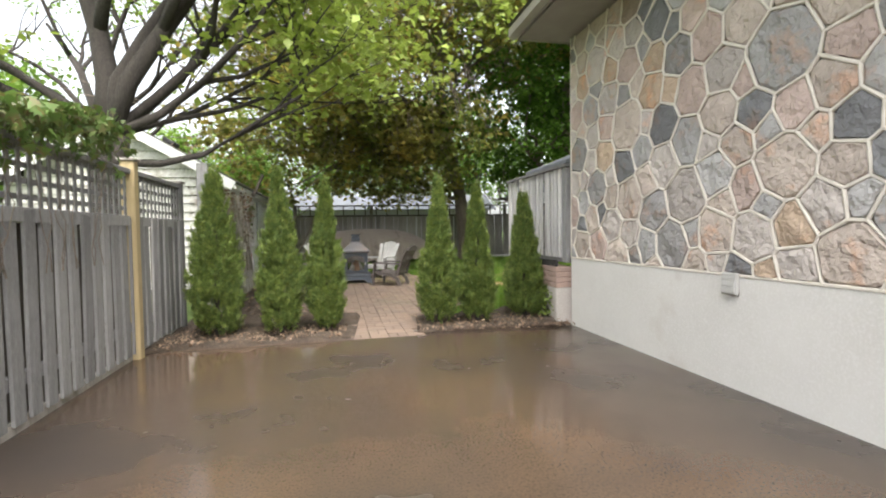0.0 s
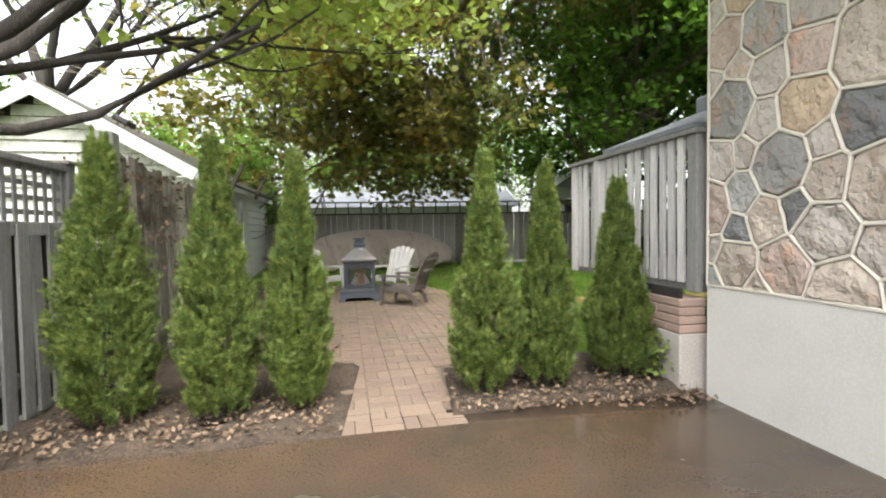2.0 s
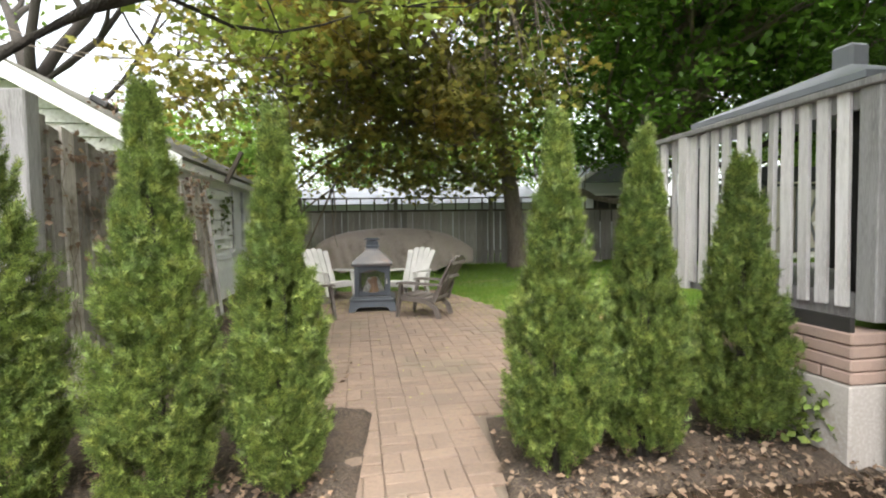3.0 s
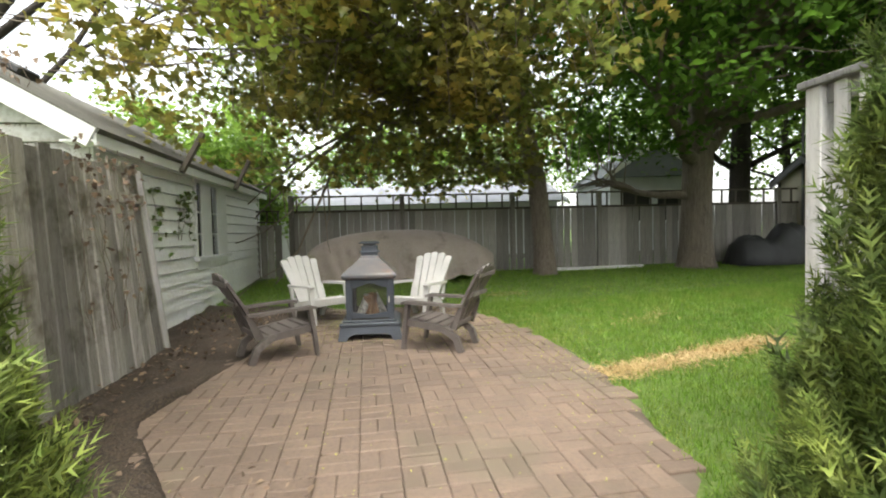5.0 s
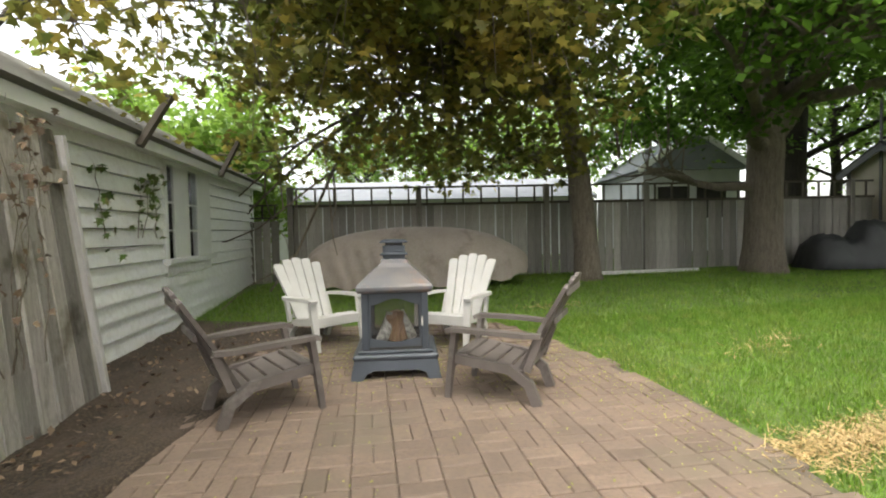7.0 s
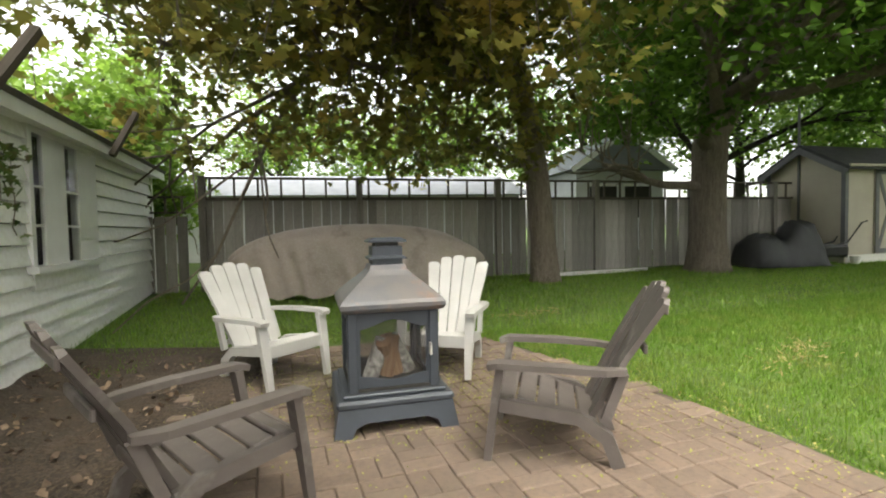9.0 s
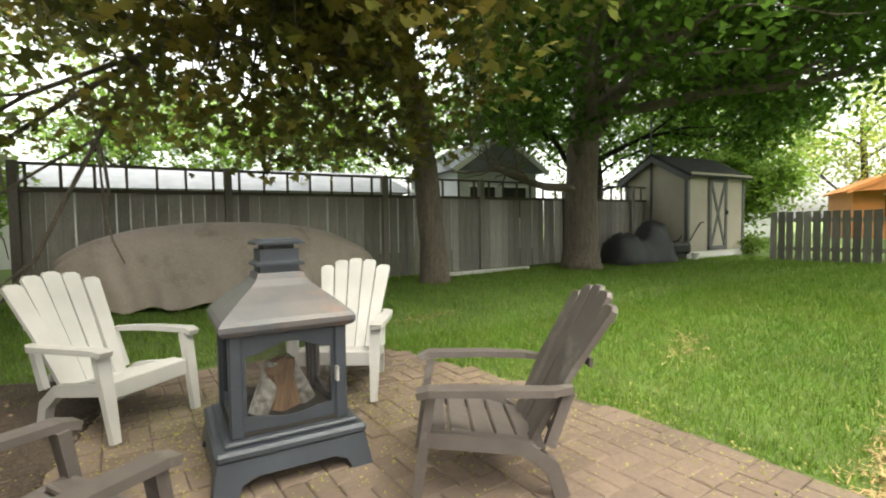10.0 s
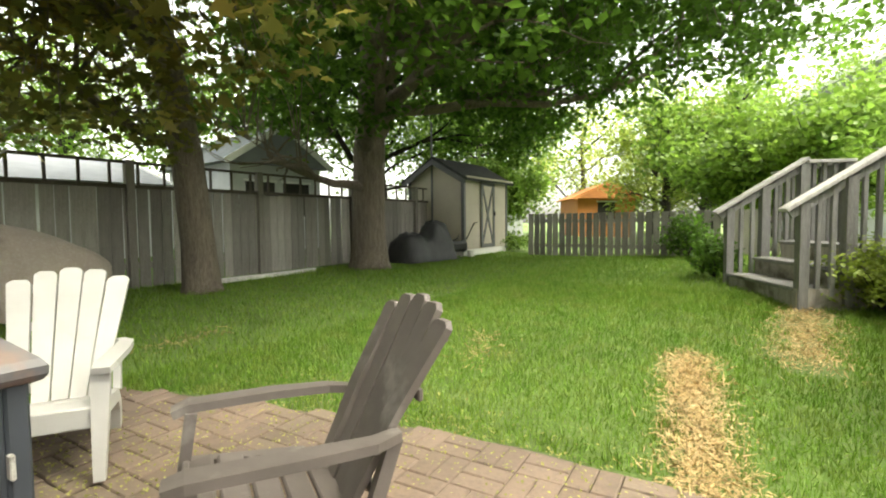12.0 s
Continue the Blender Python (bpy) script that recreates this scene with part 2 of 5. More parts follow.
def thing(name, m, label, category, group="", kind=""):
    ob = new(name)
    ob.matrix_basis = m
    return tagged(ob, label, category, group, kind)


def box(bm, lo, hi, m=None, bevel=0.0):
    c = [(a + b) / 2 for a, b in zip(lo, hi)]
    s = [abs(b - a) for a, b in zip(lo, hi)]
    mm = Matrix.Translation(c) @ Matrix.Diagonal((*s, 1))
    r = bmesh.ops.create_cube(bm, size=1.0, matrix=(m @ mm) if m else mm)
    if bevel:
        edges = {e for v in r["verts"] for e in v.link_edges}
        bmesh.ops.bevel(bm, geom=list(edges), offset=bevel, segments=1, affect="EDGES")
    return bm


def boxed(lo, hi, m=None, bevel=0.0):
    return box(bmesh.new(), lo, hi, m, bevel)


def prism(bm, outline, depth, m=None):
    """An outline in x, z pushed depth along y."""
    m = m or Matrix()
    a = [bm.verts.new(m @ Vector((x, 0, z))) for x, z in outline]
    b = [bm.verts.new(m @ Vector((x, depth, z))) for x, z in outline]
    n = len(outline)
    bm.faces.new(a)
    bm.faces.new(b[::-1])
    for i in range(n):
        bm.faces.new((a[i], b[i], b[(i + 1) % n], a[(i + 1) % n]))
    return bm


def tube(bm, points, radii, sides=10, cap=True):
    """A tapered tube along points."""
    rings = []
    pts = [Vector(p) for p in points]
    for i, p in enumerate(pts):
        d = (pts[min(i + 1, len(pts) - 1)] - pts[max(i - 1, 0)]).normalized()
        ref = Vector((1, 0, 0)) if abs(d.x) < 0.8 else Vector((0, 1, 0))
        u = d.cross(ref).normalized()
        v = d.cross(u)
        rings.append([bm.verts.new(p + radii[i] * (math.cos(a) * u + math.sin(a) * v)) for a in (2 * math.pi * k / sides for k in range(sides))])
    for r, q in zip(rings, rings[1:]):
        for k in range(sides):
            bm.faces.new((r[k], r[(k + 1) % sides], q[(k + 1) % sides], q[k]))
    if cap:
        bm.faces.new(rings[0][::-1])
        bm.faces.new(rings[-1])
    return bm


def strip(name, left, right, rows, cols, lift, material, drop=0.12, bump=0.0):
    """A slab over the ground between two edge lines, with its edges turned down."""
    def along(line, u):
        u *= len(line) - 1
        i = min(int(u), len(line) - 2)
        return Vector(line[i]).lerp(Vector(line[i + 1]), u - i)
    bm = bmesh.new()
    grid = []
    for i in range(rows + 1):
        a, b = along(left, i / rows), along(right, i / rows)
        line = []
        for j in range(cols + 1):
            p = a.lerp(b, j / cols)
            edge = i in (0, rows) or j in (0, cols)
            h = gz(p.x, p.y) + lift + (0 if edge else bump * (noise.noise((p.x * 2.2, p.y * 2.2, 3)) + 0.5 * noise.noise((p.x * 7, p.y * 7, 1)) + 0.4))
            line.append(bm.verts.new((p.x, p.y, h)))
        grid.append(line)
    for i in range(rows):
        for j in range(cols):
            bm.faces.new((grid[i][j], grid[i][j + 1], grid[i + 1][j + 1], grid[i + 1][j]))
    rim = grid[0] + [g[-1] for g in grid[1:]] + grid[-1][-2::-1] + [g[0] for g in grid[-2:0:-1]]
    low = [bm.verts.new(v.co - Vector((0, 0, drop))) for v in rim]
    for i in range(len(rim)):
        k = (i + 1) % len(rim)
        bm.faces.new((rim[i], low[i], low[k], rim[k]))
    ob = new(name, mesh_of(bm, name, material, True))
    return ob


def frame_along(p, q):
    """A pose at p whose x axis runs to q, level."""
    a = math.atan2(q[1] - p[1], q[0] - p[0])
    return Matrix.Translation((p[0], p[1], p[2] if len(p) > 2 else 0)) @ Matrix.Rotation(a, 4, "Z"), math.hypot(q[0] - p[0], q[1] - p[1])


# ---- ground ----
def ground():
    xs = [-300, -120, -60, -30, -18, -12] + [x * 0.5 for x in range(-20, 41)] + [24, 30, 45, 70, 130, 300]
    ys = [-300, -120, -50, -25, -12] + [y * 0.5 for y in range(-16, 45)] + [26, 32, 45, 70, 130, 300]
    bm = bmesh.new()
    g = [[bm.verts.new((x, y, gz(x, y) - 0.02)) for x in xs] for y in ys]
    for i in range(len(ys) - 1):
        for j in range(len(xs) - 1):
            bm.faces.new((g[i][j], g[i][j + 1], g[i + 1][j + 1], g[i + 1][j]))
    ob = new("ground", mesh_of(bm, "ground", M["lawn"], True))
    tagged(ob, "mown green lawn over gently rising ground", "lawn", kind="structure")


ground()
drive = strip("driveway", [(-2.7, -6), (-3.6, 6.1)], [(3.7, -6), (1.8, 6.5)], 40, 24, 0.0, M["asphalt"])
tagged(drive, "wet brown driveway with shallow shiny puddles", "driveway", kind="structure")
bed_left = strip("planting_bed", [(-3.3, 5.52), (-2.2, 5.72), (-1.12, 5.9)], [(-3.6, 7.6), (-2.4, 7.6), (-1.2, 7.4)], 44, 40, 0.006, M["soil"], bump=0.07)
tagged(bed_left, "bare brown soil bed under the cedar hedge", "planting bed", kind="structure")
bed_right = strip("planting_bed", [(-0.38, 6.2), (0.5, 6.38), (1.62, 6.46)], [(-0.4, 7.3), (0.5, 7.4), (1.5, 7.6)], 40, 30, 0.006, M["soil"], bump=0.07)
tagged(bed_right, "bare brown soil bed beside the house corner", "planting bed", kind="structure")
side_soil = strip("soil_strip", [(-3.6, 7.4), (-3.75, 9), (-4.5, 11.4), (-4.8, 13.6)], [(-1.6, 7.4), (-2.9, 9), (-2.8, 11.2), (-2.6, 13.2)], 50, 24, 0.004, M["soil"], bump=0.05)
tagged(side_soil, "bare trampled soil strip beside the leaning fence", "soil", kind="structure")

# ---- brick patio ----
def patio_edges(y):
    left = float(np.interp(y, [5.82, 7.2, 8.4, 10.8, 11.8, 13.2], [-1.22, -1.32, -2.95, -3.05, -3.45, -3.3]))
    right = float(np.interp(y, [5.82, 6.1, 7.3, 8.2, 9.2, 10.0, 10.7, 11.5, 12.7, 13.2], [-0.5, -0.36, -0.4, 0.4, 0.46, 0.43, 0.36, 0.14, -0.42, -0.7]))
    return left, right


patio = strip("patio", [(patio_edges(y)[0], y) for y in np.arange(5.82, 13.21, 0.1)], [(patio_edges(y)[1], y) for y in np.arange(5.82, 13.21, 0.1)], 140, 16, -0.012, M["joint"], 0.1)
tagged(patio, "brick patio of worn brown clay pavers", "patio", kind="structure")


# ---- house ----
HOUSE_DIR = Vector((0.145, -0.989, 0)).normalized()
HM, _ = frame_along((1.62, 6.45, 0), (1.62 + HOUSE_DIR.x, 6.45 + HOUSE_DIR.y))
HOUSE_LEN, FOUND, EAVE = 12.0, 0.86, 3.65
# local axes: x along the wall towards the street, y into the house
house = thing("house", HM, "house with fieldstone wall above a grey parged foundation", "house", kind="structure")
part("foundation", boxed((0, 0, -0.3), (HOUSE_LEN, 0.3, FOUND)), M["stucco"], house)
part("wall", boxed((0.0, 0.045, FOUND), (HOUSE_LEN, 0.3, EAVE)), M["mortar"], house)
part("end_wall", boxed((-0.02, 0.3, -0.3), (0.25, 7, EAVE)), M["stucco"], house)
bm = boxed((-0.1, -0.62, EAVE), (HOUSE_LEN, 7, EAVE + 0.03))
part("soffit", bm, M["soffit"], house)
bm = boxed((-0.12, -0.66, EAVE - 0.02), (HOUSE_LEN, -0.62, EAVE + 0.17))
box(bm, (-0.12, -0.62, EAVE - 0.02), (-0.1, 7, EAVE + 0.17))
part("fascia", bm, M["soffit"], house)
bm = bmesh.new()
prism(bm, [(-0.78, 0.02), (-0.78, 0.12), (-0.67, 0.14), (-0.67, 0.0), (-0.72, -0.02)], HOUSE_LEN + 0.14, Matrix.Translation((-0.14, 0, EAVE)) @ Matrix(((0, 1, 0, 0), (1, 0, 0, 0), (0, 0, 1, 0), (0, 0, 0, 1))))
part("gutter", bm, M["soffit"], house)
bm = bmesh.new()
prism(bm, [(-0.8, EAVE + 0.15), (3.5, EAVE + 1.9), (7.6, EAVE + 0.15)], HOUSE_LEN + 0.14, Matrix.Translation((-0.14, 0, 0)) @ Matrix(((0, 1, 0, 0), (1, 0, 0, 0), (0, 0, 1, 0), (0, 0, 0, 1))))
part("roof", bm, M["shingle"], house)


# ---- fieldstone cladding ----
def clip(poly, n, d):
    out = []
    for i, p in enumerate(poly):
        q = poly[(i + 1) % len(poly)]
        a, b = p.dot(n) - d, q.dot(n) - d
        if a <= 0:
            out.append(p)
        if a * b < 0:
            out.append(p.lerp(q, a / (a - b)))
    return out


def cells(width, low, high, sizes, rng):
    """Irregular cells that fill a rectangle: seeds with sizes of their own, edges between them weighed by size."""
    seeds = []
    for r in sizes:
        for _ in range(400):
            p = Vector((rng.uniform(0, width), rng.uniform(low, high)))
            if all((p - q).length > 0.93 * (r + s) for q, s in seeds):
                seeds.append((p, r))
                break
    out = []
    for i, (p, r) in enumerate(seeds):
        poly = [Vector((0, low)), Vector((width, low)), Vector((width, high)), Vector((0, high))]
        for k, (q, s) in enumerate(seeds):
            d = q - p
            if k != i and d.length < 2.2:
                length = d.length
                t = (length * length + r * r - s * s) / (2 * length)
                n = d / length
                poly = clip(poly, n, p.dot(n) + t)
                if len(poly) < 3:
                    break
        if len(poly) > 2:
            out.append(poly)
    return out


STONE_COLOURS = [((0.56, 0.475, 0.41), 8), ((0.53, 0.475, 0.435), 6), ((0.47, 0.455, 0.44), 4), ((0.23, 0.23, 0.235), 2), ((0.55, 0.42, 0.31), 2), ((0.56, 0.44, 0.385), 4), ((0.34, 0.325, 0.315), 2), ((0.33, 0.26, 0.21), 1)]
STONE_MATS = []
for n, (c, w) in enumerate(STONE_COLOURS):
    m = mat("fieldstone", c, tuple(v * 0.76 for v in c), tuple(v * 0.82 for v in c), 3.2, 11, 0.85, vary=0.16, bump=1.0, bump_dist=0.045, coords="World", stain=(c[0] * 1.05, c[1] * 0.8, c[2] * 0.66), stain_scale=3.2, stain_lo=0.57)
    STONE_MATS += [m] * w


def stones():
    rng = random.Random(11)
    sizes = [0.25] * 4 + [0.21] * 18 + [0.17] * 70 + [0.135] * 150 + [0.095] * 380
    width = 6.6
    polys = cells(width, FOUND + 0.01, EAVE, sizes, rng)
    ridge = bmesh.new()
    for poly in polys:
        c = sum(poly, Vector((0, 0))) / len(poly)
        # rounded, shrunken outline
        ring = []
        n = len(poly)
        for i in range(n):
            p, q = poly[i], poly[(i + 1) % n]
            for f in (0.12, 0.5, 0.88):
                ring.append(p.lerp(q, f))
        outer = []
        for p in ring:
            d = p - c
            outer.append(c + d * max(0.3, 1 - 0.009 / max(d.length, 0.03)) + 0.012 * Vector((noise.noise((p.x * 9, p.y * 9, 0)), noise.noise((p.x * 9, p.y * 9, 5)))))
        bm = bmesh.new()
        rows = []
        for k, (f, y) in enumerate(((1.0, 0.05), (0.985, 0.012), (0.9, -0.004), (0.5, -0.006))):
            rows.append([bm.verts.new((c.x + (p.x - c.x) * f, y + (0.022 * noise.noise((p.x * 6 * f, p.y * 6 * f, 7)) if k > 1 else 0), c.y + (p.y - c.y) * f)) for p in outer])
        for a, b in zip(rows, rows[1:]):
            for i in range(len(a)):
                bm.faces.new((a[i], a[(i + 1) % len(a)], b[(i + 1) % len(a)], b[i]))
        top = bm.verts.new((c.x, -0.008 + 0.016 * noise.noise((c.x * 5, c.y * 5, 2)), c.y))
        for i in range(len(outer)):
            bm.faces.new((rows[-1][i], rows[-1][(i + 1) % len(outer)], top))
        part("stone", bm, rng.choice(STONE_MATS), house)
        # raised mortar bead along the joints
        for i in range(n):
            p, q = poly[i], poly[(i + 1) % n]
            if (q - p).length < 0.015 or (p.x, p.y) > (q.x, q.y) and 0.02 < p.x < width - 0.02:
                continue
            tube(ridge, [(p.x, 0.004, p.y), (q.x, 0.004, q.y)], [0.013, 0.013], 6, False)
    part("mortar_bead", ridge, M["mortar"], house, "raised cream mortar beads between the stones")


vent = thing("dryer_vent", HM @ Matrix.Translation((2.6, 0, 0.72)), "white plastic louvred vent on the house foundation", "vent")
part("cover", boxed((-0.075, -0.035, 0), (0.075, -0.003, 0.17), bevel=0.008), M["white_plastic"], vent)
for k in range(3):
    part("louvre", boxed((-0.06, -0.05, 0.015 + k * 0.05), (0.06, -0.036, 0.055 + k * 0.05), Matrix.Rotation(radians(-6), 4, "X")), M["white_plastic"], vent)


# ---- fences ----
def board_mesh(width, height, thick, dog=0.0, warp=0.0, rng=None, sway=0.0):
    """One board: slightly uneven top and sides."""
    bm = bmesh.new()
    rng = rng or random.Random(1)
    n = 4
    rows = []
    for k in range(n + 1):
        f = k / n
        dx = warp * rng.uniform(-1, 1)
        h = f * height
        rows.append([bm.verts.new((x + dx, y + sway * f * f, h)) for x, y in ((0, 0), (width, 0), (width, thick), (0, thick))])
    for v, d in zip(rows[-1], (0, rng.uniform(-dog, dog), rng.uniform(-dog, dog), 0)):
        v.co.z += d
    for a, b in zip(rows, rows[1:]):
        for k in range(4):
            bm.faces.new((a[k], a[(k + 1) % 4], b[(k + 1) % 4], b[k]))
    bm.faces.new(rows[0][::-1])
    bm.faces.new(rows[-1])
    return bm


def left_fence():
    """Grey board fence with lattice on top along the drive."""
    rng = random.Random(3)
    m, length = frame_along((-2.07, -2.0, 0), (-3.5, 6.95, 0))
    f = thing("fence", m, "weathered grey board fence with lattice top beside the driveway", "fence", kind="structure")
    meshes = [mesh_of(board_mesh(0.118, 1.35, 0.022, 0.02, 0.004, rng), "board", M["grey_wood"]) for _ in range(6)]
    # rear boards take dark wood to paint the shade seen through the gaps
    shaded_back_mesh = mesh_of(board_mesh(0.118, 1.35, 0.022, 0.02, 0.004, rng), "board", M["dark_wood"])
    x, k = 0.1, 0
    while x < length - 0.15:
        b = part("board", rng.choice(meshes), None, f)
        b.matrix_basis = pose(x, -0.05, 0.06, rng.uniform(-0.5, 0.5), rng.uniform(-0.8, 0.8), 0)
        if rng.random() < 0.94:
            b2 = part("board", shaded_back_mesh, None, f)
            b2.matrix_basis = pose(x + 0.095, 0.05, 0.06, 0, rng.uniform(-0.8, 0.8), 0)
        x += 0.186 + rng.uniform(-0.01, 0.012)
        k += 1
    for z, h, d in ((0.28, 0.09, 0.05), (1.33, 0.1, 0.085), (1.84, 0.05, 0.12)):
        part("rail", boxed((0, -d / 2, z), (length, d / 2, z + h), bevel=0.006), M["grey_wood"], f)
    part("kick_board", boxed((0, -0.02, 0.0), (length, 0.02, 0.07)), M["old_wood"], f)
    bm = bmesh.new()
    x = 0.06
    while x < length:
        box(bm, (x, -0.03, 1.43), (x + 0.038, -0.018, 1.84))
        x += 0.115
    z = 1.48
    while z < 1.82:
        box(bm, (0, -0.017, z), (length, -0.005, z + 0.038))
        z += 0.105
    part("lattice", bm, M["grey_wood"], f)
    for x in (0.3, 2.75, 5.15, length - 0.05):
        part("post", boxed((x - 0.06, -0.06, -0.1), (x + 0.06, 0.06, 1.9), bevel=0.008), M["grey_wood"], f)
        part("post_cap", boxed((x - 0.085, -0.085, 1.9), (x + 0.085, 0.085, 1.93), bevel=0.006), M["old_wood"], f)
    x = 7.44
    part("post", boxed((x - 0.055, -0.09, -0.1), (x + 0.055, 0.04, 1.97), bevel=0.008), M["new_wood"], f, "new yellow timber post")
    part("post_cap", boxed((x - 0.075, -0.11, 1.97), (x + 0.075, 0.06, 1.995), bevel=0.006), M["old_wood"], f)


left_fence()
big_post = tagged(part("gate_post", boxed((-0.07, -0.07, -0.1), (0.07, 0.07, 2.17), bevel=0.01), M["grey_wood"], None), "tall square grey timber post beside the cedars", "post")
big_post.matrix_basis = pose(-3.17, 6.95, 0, 0, 0, 10)


def leaning_fence():
    """Old close boards, leaning towards the garage at the far end."""
    rng = random.Random(5)
    m, length = frame_along((-3.2, 7.1, 0.03), (-3.79, 10.9, 0.08))
    f = thing("leaning_fence", m, "old brown close-board fence panel leaning, with bare vines", "fence", kind="structure")
    def top_of(x):
        u = x / length
        return Vector((x - 0.12 * u ** 1.6, 0.02 + 0.16 * u * u, float(np.interp(u, [0, 0.42, 1], [2.05, 1.9, 1.97]))))
    x = 0.0
    while x < length - 0.05:
        w = min(rng.uniform(0.12, 0.17), length - x)
        bm = bmesh.new()
        a, b = top_of(x), top_of(x + w)
        rows = []
        back = rng.uniform(-0.01, 0.012)
        lift = rng.uniform(-0.04, 0.03)
        for g in (0.0, 0.33, 0.66, 1.0):
            wob = 0.003 * rng.uniform(-1, 1)
            l = Vector((x + 0.009, 0, 0)).lerp(a + Vector((0.008, 0, lift)), g)
            r = Vector((x + w - 0.009, 0, 0)).lerp(b + Vector((-0.008, 0, lift + rng.uniform(-0.02, 0.02))), g)
            rows.append([bm.verts.new(v + Vector((wob, back + d, 0))) for v, d in ((l, 0), (r, 0), (r, 0.022), (l, 0.022))])
        for s, t in zip(rows, rows[1:]):
            for k in range(4):
                bm.faces.new((s[k], s[(k + 1) % 4], t[(k + 1) % 4], t[k]))
        bm.faces.new(rows[0][::-1])
        bm.faces.new(rows[-1])
        part("board", bm, M["old_wood"], f)
        x += w
    for z in (0.35, 1.6):
        part("rail", boxed((0, 0.07 + 0.02 * z, z), (length - 0.08 * z, 0.12 + 0.02 * z, z + 0.09)), M["old_wood"], f)
    e = part("end_board", boxed((-0.012, -0.02, 0), (0.03, 0.1, 1.95)), M["pale_wood"], f)
    e.matrix_basis = pose(length + 0.03, 0, 0, -4.6, -3.6, 0)


leaning_fence()


def back_fence():
    rng = random.Random(8)
    y = 17.35
    x0, x1 = -4.36, 8.15
    z = gz(0, y) - 0.03
    f = thing("back_fence", pose(0, y, z, 0, 0, 5.1), "brown-grey board fence with ladder trellis along the lawn", "fence", kind="structure")
    meshes = [mesh_of(board_mesh(0.148, 1.5, 0.022, 0.015, 0.003, rng), "board", M["fence_wood"]) for _ in range(6)]
    x = x0
    while x < x1:
        b = part("board", rng.choice(meshes), None, f)
        b.matrix_basis = pose(x, rng.uniform(-0.004, 0.004), -0.02, 0, rng.uniform(-0.4, 0.4), 0)
        x += 0.152 + (rng.uniform(0.008, 0.03) if rng.random() < 0.45 else 0.002)
    part("cap_rail", boxed((x0, -0.05, 1.48), (x1, 0.07, 1.53)), M["dark_wood"], f)
    part("rail", boxed((x0, 0.03, 0.3), (x1, 0.08, 0.39)), M["fence_wood"], f)
    part("trellis_rail", boxed((x0, -0.02, 1.83), (x1, 0.02, 1.87)), M["dark_wood"], f)
    x = x0 + 0.1
    while x < x1:
        part("trellis_slat", boxed((x, -0.015, 1.53), (x + 0.035, 0.015, 1.83)), M["dark_wood"], f)
        x += 0.37
    for x in (x0, -1.82, 0.81, 2.95, 5.3, 7.6):
        part("post", boxed((x - 0.055, -0.07, -0.1), (x + 0.055, 0.05, 1.88), bevel=0.006), M["dark_fence"], f)
    low = thing("low_fence", pose(0.1, y - 0.45, z), "lower dark board fence section beside the garage", "fence", kind="structure")
    x = -5.5
    while x < -4.75:
        b = part("board", rng.choice(meshes), None, low)
        b.matrix_basis = pose(x, 0, -0.28, 0, 0, 0)
        x += 0.17
    part("rail", boxed((-5.5, 0.03, 1.1), (-4.68, 0.08, 1.2)), M["dark_wood"], low)
    for z1 in (1.27, 1.52):
        part("trellis_rail", boxed((-5.5, -0.02, z1), (-4.68, 0.02, z1 + 0.03)), M["dark_wood"], low)
    for x in (-5.3, -5.0, -4.75):
        part("trellis_slat", boxed((x, -0.015, 1.3), (x + 0.03, 0.015, 1.52)), M["dark_wood"], low)


back_fence()


def picket_fence():
    rng = random.Random(9)
    m, length = frame_along((9.05, 15.5, 0.4), (9.55, 10.2, 0.46))
    f = thing("picket_fence", m, "weathered grey board fence with narrow gaps", "fence", kind="structure")
    meshes = [mesh_of(board_mesh(0.13, 1.02, 0.02, 0.015, 0.003, rng), "picket", M["fence_wood"]) for _ in range(5)]
    x = 0.0
    while x < length:
        b = part("picket", rng.choice(meshes), None, f)
        b.matrix_basis = pose(x, 0, 0.0, 0, rng.uniform(-0.6, 0.6), 0)
        x += 0.165 + rng.uniform(-0.008, 0.008)
    for z in (0.2, 0.8):
        part("rail", boxed((0, 0.022, z), (length, 0.06, z + 0.08)), M["fence_wood"], f)


picket_fence()


